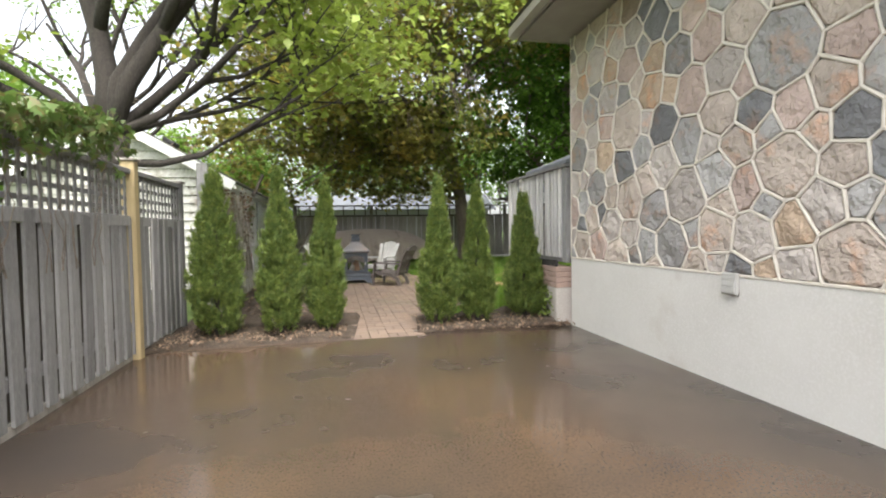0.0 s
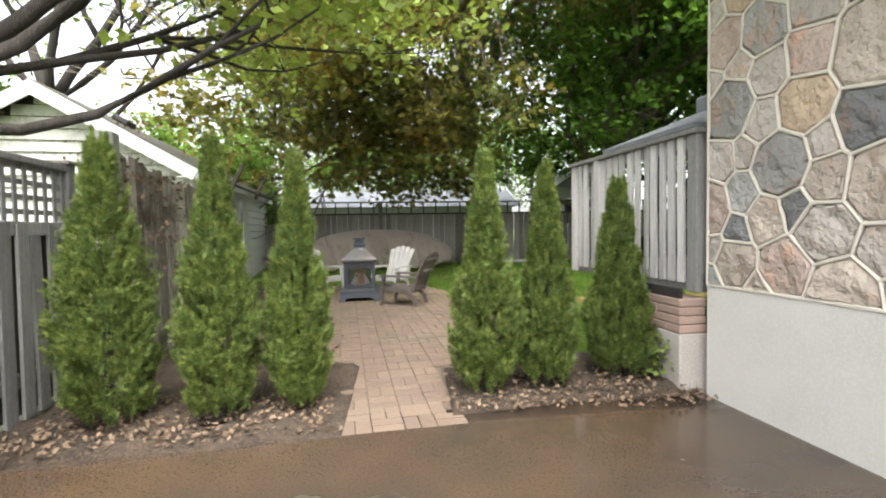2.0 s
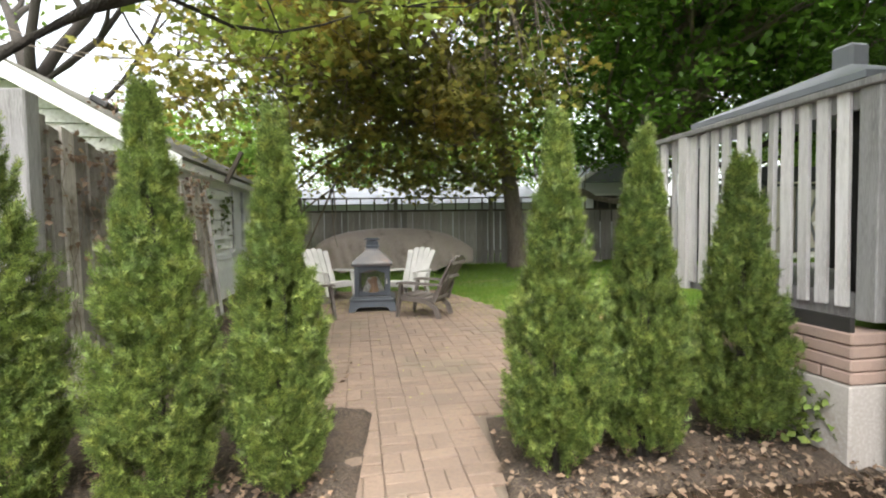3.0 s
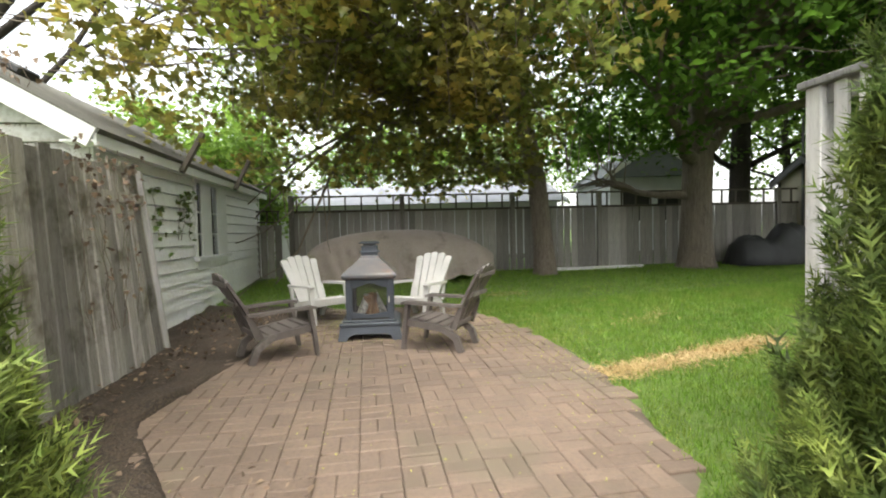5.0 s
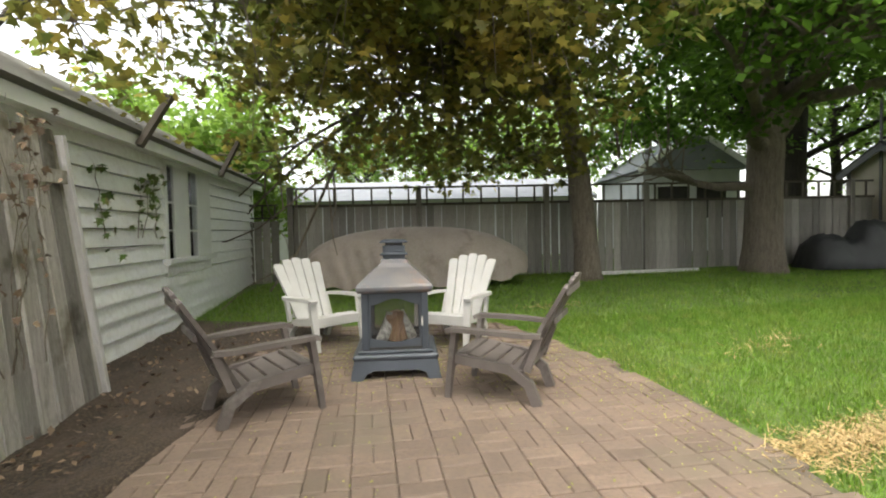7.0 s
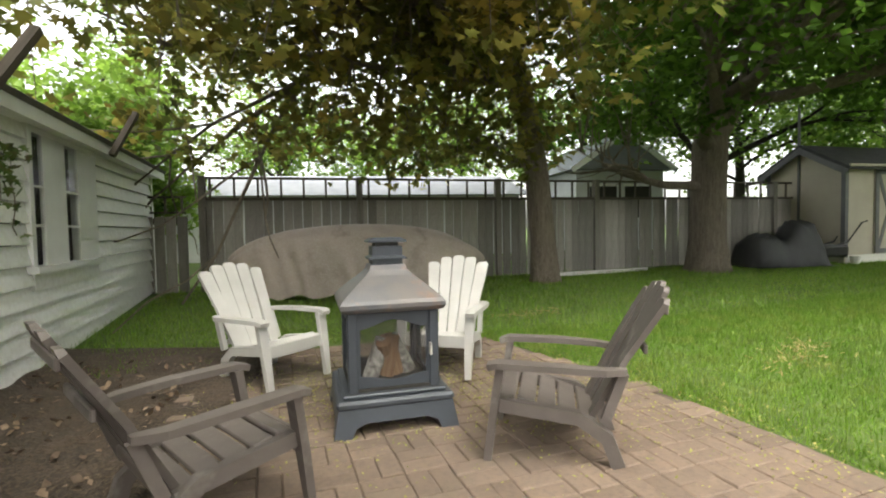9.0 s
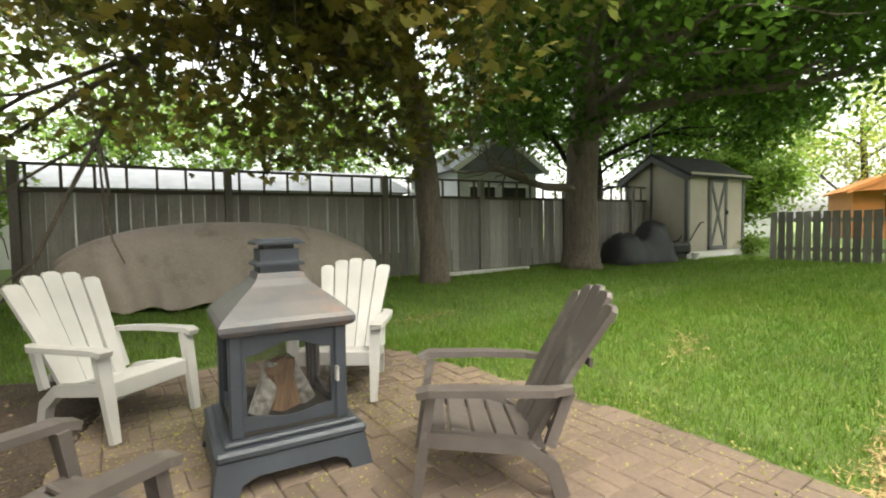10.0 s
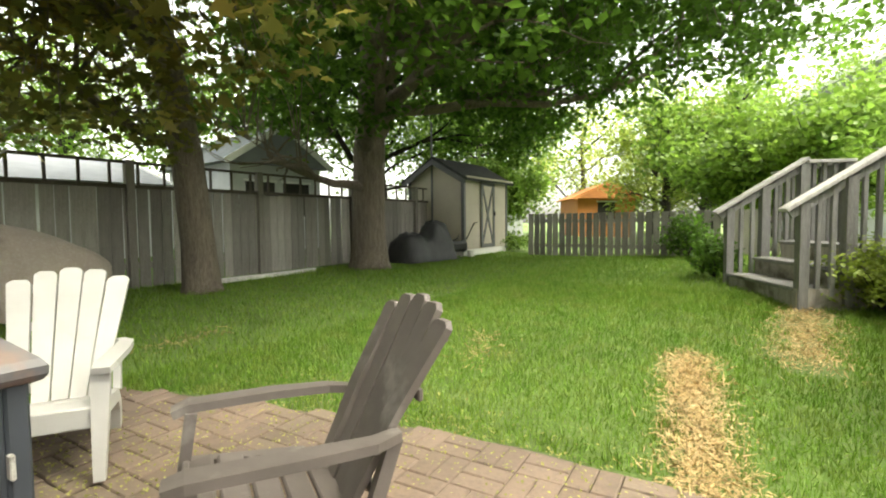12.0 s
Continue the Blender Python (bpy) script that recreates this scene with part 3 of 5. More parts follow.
# ---- garage ----
def garage():
    m, length = frame_along((-4.13, 10.4, 0), (-5.16, 17.02, 0))
    # local: x along the side wall to the back, y to the left into the garage
    g = thing("garage", m, "white clapboard garage with mossy grey shingle roof", "garage", kind="structure")
    W, H, RISE, over = 3.86, 2.37, 1.11, 0.22
    s0, s1, z0, z1 = 2.6, 4.12, 0.99, 2.1
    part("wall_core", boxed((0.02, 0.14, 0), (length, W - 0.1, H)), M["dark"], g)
    part("footing", boxed((0, 0.0, -0.2), (length, 0.12, 0.16)), M["stucco"], g)
    n = 13
    step = (H - 0.15) / n
    rng = random.Random(2)

    def lap(x0, x1, z, h):
        bm = bmesh.new()
        prism(bm, [(-0.036, 0.0), (0.0, h - 0.009), (0.03, h - 0.009), (0.03, 0.0)], x1 - x0, Matrix.Translation((x0, 0, z)) @ Matrix(((0, 1, 0, 0), (1, 0, 0, 0), (0, 0, 1, 0), (0, 0, 0, 1))))
        part("clapboard", bm, M["white_paint"], g)
    for k in range(n):
        z = 0.15 + k * step
        if z + step > z0 and z < z1:
            lap(0, s0, z, step)
            lap(s1, length, z, step)
        else:
            lap(0, length, z, step)
    # front gable boards, white paint toned down to put the gable in shade
    k = 0
    z = 0.15
    while z < H + RISE - 0.12:
        cut = max(0.0, (z + step + 0.03 - H) / RISE * (W / 2))
        if W - 2 * cut > 0.15:
            bm = bmesh.new()
            prism(bm, [(-0.036, 0), (0, step - 0.009), (0.03, step - 0.009), (0.03, 0)], W - 2 * cut, Matrix.Translation((0, cut, z)))
            part("clapboard", bm, M["shaded_paint"], g)
        z += step
    bm = bmesh.new()
    prism(bm, [(0.0, 0.0), (W, 0.0), (W, H), (W / 2, H + RISE), (0.0, H)], 0.1, Matrix.Translation((0.035, 0, 0)) @ Matrix(((0, 1, 0, 0), (1, 0, 0, 0), (0, 0, 1, 0), (0, 0, 0, 1))))
    part("gable_wall", bm, M["dark"], g)
    part("corner_board", boxed((-0.05, -0.05, 0.1), (0.09, -0.038, H)), M["white_trim"], g)
    part("corner_board", boxed((length - 0.06, -0.05, 0.1), (length + 0.02, -0.038, H)), M["white_trim"], g)
    # roof: two slopes of shingle courses
    slope = math.atan2(RISE, W / 2)
    run = (W / 2 + over) / math.cos(slope)
    front = 0.28
    ridge_z = H + RISE + 0.04
    for side in (0, 1):
        bm = bmesh.new()
        for c in range(17):
            a0, a1 = c * run / 17, (c + 1) * run / 17 + 0.02
            mm = Matrix.Translation((0, W / 2, ridge_z)) @ Matrix.Rotation(-slope if side else slope, 4, "X")
            sy = 1 if side else -1
            lo = (-front, min(sy * a0, sy * a1), -0.05)
            hi = (length + 0.15, max(sy * a0, sy * a1), 0.0)
            tilt = Matrix.Translation((0, sy * a0, 0)) @ Matrix.Rotation(-sy * 0.05, 4, "X") @ Matrix.Translation((0, -sy * a0, 0))
            box(bm, lo, hi, mm @ tilt)
        part("roof_slope", bm, M["shingle"], g)
    for side in (0, 1):
        mm = Matrix.Translation((-front - 0.02, W / 2, ridge_z)) @ Matrix.Rotation(-slope if side else slope, 4, "X")
        lo, hi = ((0, 0, -0.2), (0.03, run, -0.02)) if side else ((0, -run, -0.2), (0.03, 0, -0.02))
        part("barge_board", boxed(lo, hi, mm), M["white_trim"], g)
    ez = ridge_z - math.sin(slope) * run
    part("fascia", boxed((-front, -over + 0.02, ez - 0.16), (length + 0.15, -over + 0.045, ez - 0.01)), M["white_trim"], g)
    part("soffit", boxed((-front, -over + 0.045, ez - 0.13), (length + 0.15, 0.1, ez - 0.11)), M["white_paint"], g)
    for x in (1.55, 4.0):
        b = part("roof_bracket", boxed((-0.03, -0.03, 0), (0.03, 0.03, 0.62)), M["dark_wood"], g)
        b.matrix_basis = pose(x, -over - 0.02, ez - 0.17, 18, 26, 0)
    v = part("roof_vent", boxed((1.2, -0.28, 0.02), (1.55, 0.0, 0.12), Matrix.Translation((0, W / 2 - 0.35, ridge_z - 0.22)) @ Matrix.Rotation(slope, 4, "X"), bevel=0.02), M["black_metal"], g)
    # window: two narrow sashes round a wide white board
    # near-black panel behind the panes stands in for the unlit garage inside
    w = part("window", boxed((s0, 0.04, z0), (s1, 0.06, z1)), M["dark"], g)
    part("jamb", boxed((s0 - 0.03, -0.045, z0), (s0 + 0.04, 0.1, z1)), M["white_trim"], w)
    part("jamb", boxed((s1 - 0.5, -0.035, z0), (s1 + 0.03, 0.1, z1)), M["white_trim"], w)
    part("mullion", boxed((s0 + 0.25, -0.035, z0), (s0 + 0.72, 0.0, z1)), M["white_trim"], w)
    part("head", boxed((s0 - 0.03, -0.045, z1), (s1 + 0.03, 0.1, z1 + 0.06)), M["white_trim"], w)
    part("apron_board", boxed((s0, -0.034, z0 - 0.2), (s1, 0.03, z0 - 0.06)), M["white_paint"], w)
    part("head_board", boxed((s0, -0.034, z1 + 0.06), (s1, 0.03, H - 0.02)), M["white_paint"], w)
    part("sill", boxed((s0 - 0.06, -0.09, z0 - 0.06), (s1 + 0.06, 0.1, z0)), M["white_trim"], w)
    for a, b in ((s0 + 0.04, s0 + 0.25), (s0 + 0.72, s1 - 0.5)):
        part("pane", boxed((a, -0.02, z0), (b, -0.014, z1)), M["glass"], w)
        for zz in (z0 + 0.33, z0 + 0.66):
            part("glazing_bar", boxed((a, -0.028, zz), (b, -0.021, zz + 0.02)), M["white_trim"], w)


garage()


# ---- shed ----
def shed():
    m, width = frame_along((8.2, 16.9, 0.42), (10.6, 17.11, 0.42))
    s = thing("garden_shed", m, "beige garden shed with dark trim and black roof", "shed", kind="structure")
    D, H, RISE = 1.75, 1.98, 0.5
    part("wall", boxed((0, 0, 0.1), (width, D, H)), M["shed_wall"], s)
    bm = bmesh.new()
    prism(bm, [(0, H), (D / 2, H + RISE), (D, H)], width, Matrix(((0, 1, 0, 0), (1, 0, 0, 0), (0, 0, 1, 0), (0, 0, 0, 1))))
    part("gable", bm, M["shed_wall"], s)
    part("floor_beam", boxed((0.02, 0.02, -0.15), (width, D, 0.1)), M["stucco"], s)
    for x, y in ((-0.02, -0.02), (width - 0.06, -0.02), (-0.02, D - 0.06)):
        part("corner_trim", boxed((x, y, 0.05), (x + 0.09, y + 0.09, H)), M["shed_trim"], s)
    part("batten", boxed((-0.03, D * 0.55, 0.1), (0.0, D * 0.55 + 0.05, H + 1.5)), M["shed_trim"], s)
    slope = math.atan2(RISE, D / 2)
    run = (D / 2 + 0.18) / math.cos(slope)
    for sy in (-1, 1):
        mm = Matrix.Translation((0, D / 2, H + RISE + 0.03)) @ Matrix.Rotation(slope if sy < 0 else -slope, 4, "X")
        part("roof_slope", boxed((-0.15, min(0, sy * run), -0.03), (width + 0.15, max(0, sy * run), 0.03), mm), M["black_roof"], s)
        part("barge_board", boxed((-0.17, min(0, sy * run), -0.15), (-0.13, max(0, sy * run), -0.03), mm), M["shed_trim"], s)
    part("eave_board", boxed((-0.1, -0.17, H - 0.09), (width + 0.1, -0.14, H + 0.02)), M["shed_wall"], s)
    d0, d1 = 0.82, 1.6
    d = part("door", boxed((d0, -0.03, 0.12), (d1, -0.005, H - 0.08)), M["shed_wall"], s)
    t = 0.1
    for lo, hi in (((d0, 0.12), (d0 + t, H - 0.08)), ((d1 - t, 0.12), (d1, H - 0.08)), ((d0, 0.12), (d1, 0.12 + t)), ((d0, H - 0.18), (d1, H - 0.08))):
        part("door_rail", boxed((lo[0], -0.05, lo[1]), (hi[0], -0.03, hi[1])), M["shed_trim"], d)
    a = math.atan2(H - 0.42, d1 - d0 - 2 * t)
    L = math.hypot(H - 0.42, d1 - d0 - 2 * t)
    for sgn in (1, -1):
        mm = Matrix.Translation(((d0 + d1) / 2, 0, (H + 0.04) / 2)) @ Matrix.Rotation(-sgn * a, 4, "Y")
        part("door_brace", boxed((-L / 2, -0.046, -0.04), (L / 2, -0.031, 0.04), mm), M["shed_trim"], d)
    part("door_handle", boxed((d1 - 0.07, -0.09, 1.0), (d1 - 0.03, -0.05, 1.1)), M["black_metal"], d)


shed()


# ---- deck, its rail and steps ----
def deck():
    d = thing("deck", Matrix(), "grey timber deck with slatted railing beside the house", "deck", kind="structure")
    Z = 0.93
    outline = [(1.75, 6.55), (1.36, 8.7), (4.45, 8.98), (5.7, 9.8), (6.8, 10.1), (8.6, 7.0)]
    bm = bmesh.new()
    a = [bm.verts.new((x, y, Z)) for x, y in outline]
    b = [bm.verts.new((x, y, Z - 0.14)) for x, y in outline]
    bm.faces.new(a)
    bm.faces.new(b[::-1])
    for i in range(6):
        bm.faces.new((a[i], b[i], b[(i + 1) % 6], a[(i + 1) % 6]))
    part("platform", bm, M["grey_wood"], d)
    m, length = frame_along((1.63, 6.53, 0), (1.32, 8.7, 0))
    top = 2.05
    r = thing("deck_railing", m, "pale grey slatted deck railing with vertical boards", "railing", kind="structure")
    part("post", boxed((0.0, -0.05, 0.8), (0.11, 0.06, top), bevel=0.006), M["grey_wood"], r)
    part("post", boxed((length - 0.1, -0.05, 0.8), (length, 0.06, top), bevel=0.006), M["pale_wood"], r)
    part("post", boxed((1.5, 0.03, 0.8), (1.6, 0.08, top)), M["pale_wood"], r)
    part("cap_rail", boxed((-0.02, -0.09, top), (length + 0.03, 0.09, top + 0.04), bevel=0.006), M["grey_wood"], r)
    part("rail", boxed((0, -0.02, top - 0.1), (length, 0.02, top)), M["grey_wood"], r)
    part("rail", boxed((0, -0.02, 0.8), (length, 0.02, 0.94)), M["grey_wood"], r)
    rng = random.Random(4)
    x = 0.17
    while x < length - 0.15:
        b = part("slat", board_mesh(0.066, 1.19, 0.026, 0.02, 0.003, rng), M["pale_wood"], r)
        b.matrix_basis = pose(x, 0.021, 0.86, 0, rng.uniform(-0.8, 0.8), rng.uniform(-18, 12))
        x += 0.128 + rng.uniform(-0.008, 0.008)
    # added near-black strip that closes the gap between blocks and rail
    part("gap_strip", boxed((0.02, 0.16, 0.7), (0.94, 0.19, 0.83)), M["dark"], r, "near-black strip closing the gap under the deck")
    # retaining blocks under the rail
    length = 0.95
    w = thing("block_wall", m, "stacked pink limestone blocks on a concrete base", "wall", kind="structure")
    part("concrete_base", boxed((0.0, -0.06, -0.05), (length, 0.2, 0.47), bevel=0.01), M["concrete"], w)
    for k in range(4):
        x = 0.0 if k % 2 else -0.2
        while x < length:
            x2 = min(x + rng.uniform(0.32, 0.5), length)
            part("block", boxed((max(x, 0.0), -0.05 + rng.uniform(-0.02, 0.02), 0.475 + k * 0.07), (x2 - 0.008, 0.2, 0.54 + k * 0.07), bevel=0.008), M["limestone"], w)
            x = x2
    return Z


DECK_Z = deck()


def steps():
    m, width = frame_along((4.0, 9.75, 0.36), (5.2, 10.54, 0.36))
    # local: x along the front edge, -y up the flight
    s = thing("deck_steps", m, "grey timber steps with handrails down to the lawn", "steps", kind="structure")
    rise, run = 0.2, 0.3
    for k in range(3):
        part("riser", boxed((0.06, -0.04 - k * run, k * rise - 0.1 * (k == 0)), (width - 0.06, -0.01 - k * run, (k + 1) * rise - 0.04)), M["old_wood"], s)
        part("tread", boxed((0.05, -(k + 1) * run - 0.02, (k + 1) * rise - 0.04), (width - 0.05, 0.02 - k * run, (k + 1) * rise), bevel=0.006), M["grey_wood"], s)
    slope = 0.62
    for x in (0.0, width):
        part("stringer", boxed((x - 0.02, -1.0, -0.05), (x + 0.03, 0.02, 0.19)), M["old_wood"], s)
        for k, y in enumerate((-0.03, -0.17, -0.3, -0.44, -0.57, -0.7, -0.88)):
            w = (0.045, 0.02, 0.022, 0.05, 0.02, 0.022, 0.055)[k]
            foot = 0.0 if k in (0, 3) else min(0.55, -y * 0.66)
            part("post" if k in (0, 3, 6) else "baluster", boxed((x - w, y - w, foot - 0.08), (x + w, y + w, 1.0 - y * slope), bevel=0.004), M["grey_wood"], s)
        L = math.hypot(0.92, slope * 0.92) + 0.12
        mm = Matrix.Translation((x, 0.1, 0.955)) @ Matrix.Rotation(-math.atan(slope), 4, "X")
        part("handrail", boxed((-0.07, -L, 0.0), (0.07, 0.05, 0.04), mm, bevel=0.005), M["pale_wood"], s)
        part("handrail_edge", boxed((-0.018, -L + 0.02, -0.09), (0.018, 0.02, 0.0), mm), M["grey_wood"], s)
    # level rails on the deck beyond the handrails
    top = 1.545
    part("deck_rail", boxed((width - 0.07, -1.45, top), (width + 0.07, -0.9, top + 0.04), bevel=0.005), M["pale_wood"], s)
    part("deck_rail", boxed((width + 0.07, -1.45, top), (width + 1.5, -1.31, top + 0.04), bevel=0.005), M["pale_wood"], s)
    part("deck_rail", boxed((-1.5, -0.96, top), (-0.06, -0.82, top + 0.04), bevel=0.005), M["pale_wood"], s)
    for k in range(4):
        part("baluster", boxed((width - 0.02, -1.02 - k * 0.12, 0.5), (width + 0.02, -0.98 - k * 0.12, top)), M["grey_wood"], s)
    part("post", boxed((width - 0.055, -1.44, 0.4), (width + 0.055, -1.33, top)), M["grey_wood"], s)
    for k in range(9):
        for x, y in ((width + 0.17 + k * 0.15, -1.38), (-0.2 - k * 0.15, -0.89)):
            part("baluster", boxed((x - 0.022, y - 0.02, 0.5), (x + 0.022, y + 0.02, top)), M["grey_wood"], s)
    part("lower_rail", boxed((-1.5, -0.91, 0.62), (-0.06, -0.87, 0.7)), M["grey_wood"], s)
    part("fascia_board", boxed((-1.5, -0.94, 0.38), (0.0, -0.9, 0.57)), M["grey_wood"], s)


steps()


# ---- trees ----
def leaf_cloud(name, centres, size, material, parent, rng, shape="kite", droop=0.3, jitter=0.35, flat=0.6, yaw=None):
    """Leaves at the given places: each a small folded or lobed blade turned its own way."""
    n = len(centres)
    shapes = {
        "kite": ([(0, -0.5, 0), (0.36, 0.0, 0.08), (0, 0.6, -0.05), (-0.36, 0.0, 0.08)], [(0, 1, 2), (0, 2, 3)]),
        "maple": ([(0, -0.45, 0), (0.5, -0.3, 0.03), (0.25, -0.02, 0), (0.55, 0.22, -0.04), (0.18, 0.2, 0.03), (0, 0.62, -0.06), (-0.18, 0.2, 0.03), (-0.55, 0.22, -0.04), (-0.25, -0.02, 0), (-0.5, -0.3, 0.03)],
                  [(0, 1, 2), (2, 3, 4), (0, 2, 4), (4, 5, 6), (0, 4, 6), (6, 7, 8), (0, 6, 8), (0, 8, 9)]),
        "fern": ([(0, -0.7, 0), (0.05, -0.6, 0), (0, 1.0, -0.06), (0, -0.4, 0), (0, -0.2, 0), (0.4, 0.1, 0.05), (-0.4, 0.1, 0.05), (0, -0.05, 0), (0, 0.13, 0), (0.42, 0.46, 0.04), (-0.42, 0.46, 0.04), (0, 0.28, 0), (0, 0.44, 0), (0.3, 0.76, 0), (-0.3, 0.76, 0)],
                 [(0, 1, 2), (3, 5, 4), (3, 4, 6), (7, 9, 8), (7, 8, 10), (11, 13, 12), (11, 12, 14)]),
        "spray": ([(0, -0.7, 0), (0.13, 0.1, 0.03), (0, 1.0, -0.05), (-0.13, 0.1, 0.03), (0.5, 0.5, 0.06), (-0.5, 0.5, 0.06)],
                  [(0, 1, 3), (1, 2, 3), (0, 4, 1), (0, 3, 5)]),
        "blade": ([(-0.06, 0, 0), (0.06, 0, 0), (0.0, 1, 0)], [(0, 1, 2)]),
    }
    v, f = shapes[shape]
    v = np.array(v)
    f = np.array(f)
    yaw = rng.uniform(0, 2 * np.pi, n) if yaw is None else yaw
    tilt = rng.normal(0, flat, n)
    pitch = rng.normal(-droop, 0.45, n)
    cy, sy, cp, sp, ct, st = np.cos(yaw), np.sin(yaw), np.cos(pitch), np.sin(pitch), np.cos(tilt), np.sin(tilt)
    s = size * rng.uniform(1 - jitter, 1 + jitter, n)
    x, y, z = (v[None, :, k] * s[:, None] for k in range(3))
    x, z = x * ct[:, None] + z * st[:, None], -x * st[:, None] + z * ct[:, None]
    y, z = y * cp[:, None] - z * sp[:, None], y * sp[:, None] + z * cp[:, None]
    x, y = x * cy[:, None] - y * sy[:, None], x * sy[:, None] + y * cy[:, None]
    pts = (np.stack([x, y, z], 2) + np.asarray(centres)[:, None, :]).reshape(-1, 3)
    faces = (f[None] + (np.arange(n) * len(v))[:, None, None]).reshape(-1, 3)
    me = bpy.data.meshes.new(name)
    me.vertices.add(len(pts))
    me.vertices.foreach_set("co", pts.astype(np.float32).ravel())
    me.loops.add(faces.size)
    me.loops.foreach_set("vertex_index", faces.astype(np.int32).ravel())
    me.polygons.add(len(faces))
    me.polygons.foreach_set("loop_start", np.arange(0, faces.size, 3, dtype=np.int32))
    me.update(calc_edges=True)
    me.materials.append(material)
    ob = new(name, me)
    ob.parent = parent
    return ob


def limb(bm, start, heading, length, radius, rng, depth, tips, bend=0.25, up=0.15, sides=9):
    """A branching limb; its twig ends are gathered in tips."""
    pts, radii = [Vector(start)], [radius]
    d = Vector(heading).normalized()
    n = 5
    for k in range(n):
        d = (d + Vector((rng.uniform(-bend, bend), rng.uniform(-bend, bend), rng.uniform(-bend, bend) + up * 0.3))).normalized()
        pts.append(pts[-1] + d * length / n)
        radii.append(radius * (1 - 0.62 * (k + 1) / n))
    tube(bm, pts, radii, sides, True)
    for p in pts[2:]:
        tips.append((p, depth))
    if depth > 0:
        for k in range(3 + (depth > 1)):
            at = rng.randint(2, n)
            side = Vector((rng.uniform(-1, 1), rng.uniform(-1, 1), rng.uniform(-0.35, 0.5)))
            limb(bm, pts[at], (d + side * 0.9).normalized(), length * rng.uniform(0.5, 0.75), radii[at] * 0.75, rng, depth - 1, tips, bend, up, max(5, sides - 2))


def tree(name, base, trunk, limbs, label, leaf, bark, leaf_count, leaf_size, spread, seed, shape="kite", droop=0.3, depth=2, floor=2.0, bare=1.2, west=-99.0, south=-99.0, skirt=()):
    """trunk: points and radii above the base; limbs: start index on the trunk, heading, length, radius."""
    rng = random.Random(seed)
    nrng = np.random.default_rng(seed)
    t = thing(name, Matrix.Translation(base), label, "tree")
    bm = bmesh.new()
    pts = [Vector(p) for p, r in trunk]
    radii = [r for p, r in trunk]
    tube(bm, pts, radii, 16, True)
    tips = []
    for at, heading, length, radius in limbs:
        limb(bm, pts[at], heading, length, radius, rng, depth, tips)
    tip = np.array([p[:] for p, d in tips])
    hanging = []
    for count, lo, hi in skirt:
        for p in nrng.uniform(lo, hi, (count, 3)):
            near = tip[np.argmin(np.linalg.norm((tip - p) * (1, 1, 0.6), axis=1))]
            if np.linalg.norm(near - p) < 2.6:
                tube(bm, [near, (near + p) / 2 + (0, 0, 0.12), p], [0.014, 0.009, 0.004], 4, False)
                hanging += [p, (near + 2 * p) / 3]
    part("trunk", bm, bark, t, smooth=True)
    weight = np.array([1.0 if d else 2.0 for p, d in tips])
    pick = nrng.choice(len(tip), leaf_count // 14, p=weight / weight.sum())
    clump = tip[pick] + nrng.normal(0, spread, (len(pick), 3)) * (1, 1, 0.7)
    # no leaves low down or close round the lower trunk
    axis = np.column_stack([np.interp(clump[:, 2], [p.z for p in pts], [getv(p) for p in pts]) for getv in (lambda v: v.x, lambda v: v.y)])
    gap = np.linalg.norm(clump[:, :2] - axis, axis=1)
    clump = clump[(clump[:, 2] > floor) & (clump[:, 0] > west) & (clump[:, 1] > south) & ((gap > bare) | (clump[:, 2] > 6.5))]
    if hanging:
        clump = np.concatenate([clump, np.array(hanging)])
    centres = np.repeat(clump, 14, 0) + nrng.normal(0, 0.16, (len(clump) * 14, 3)) * (1.3, 1.3, 0.6)
    crown = leaf_cloud("crown", centres, leaf_size, leaf, t, nrng, shape, droop)
    return t


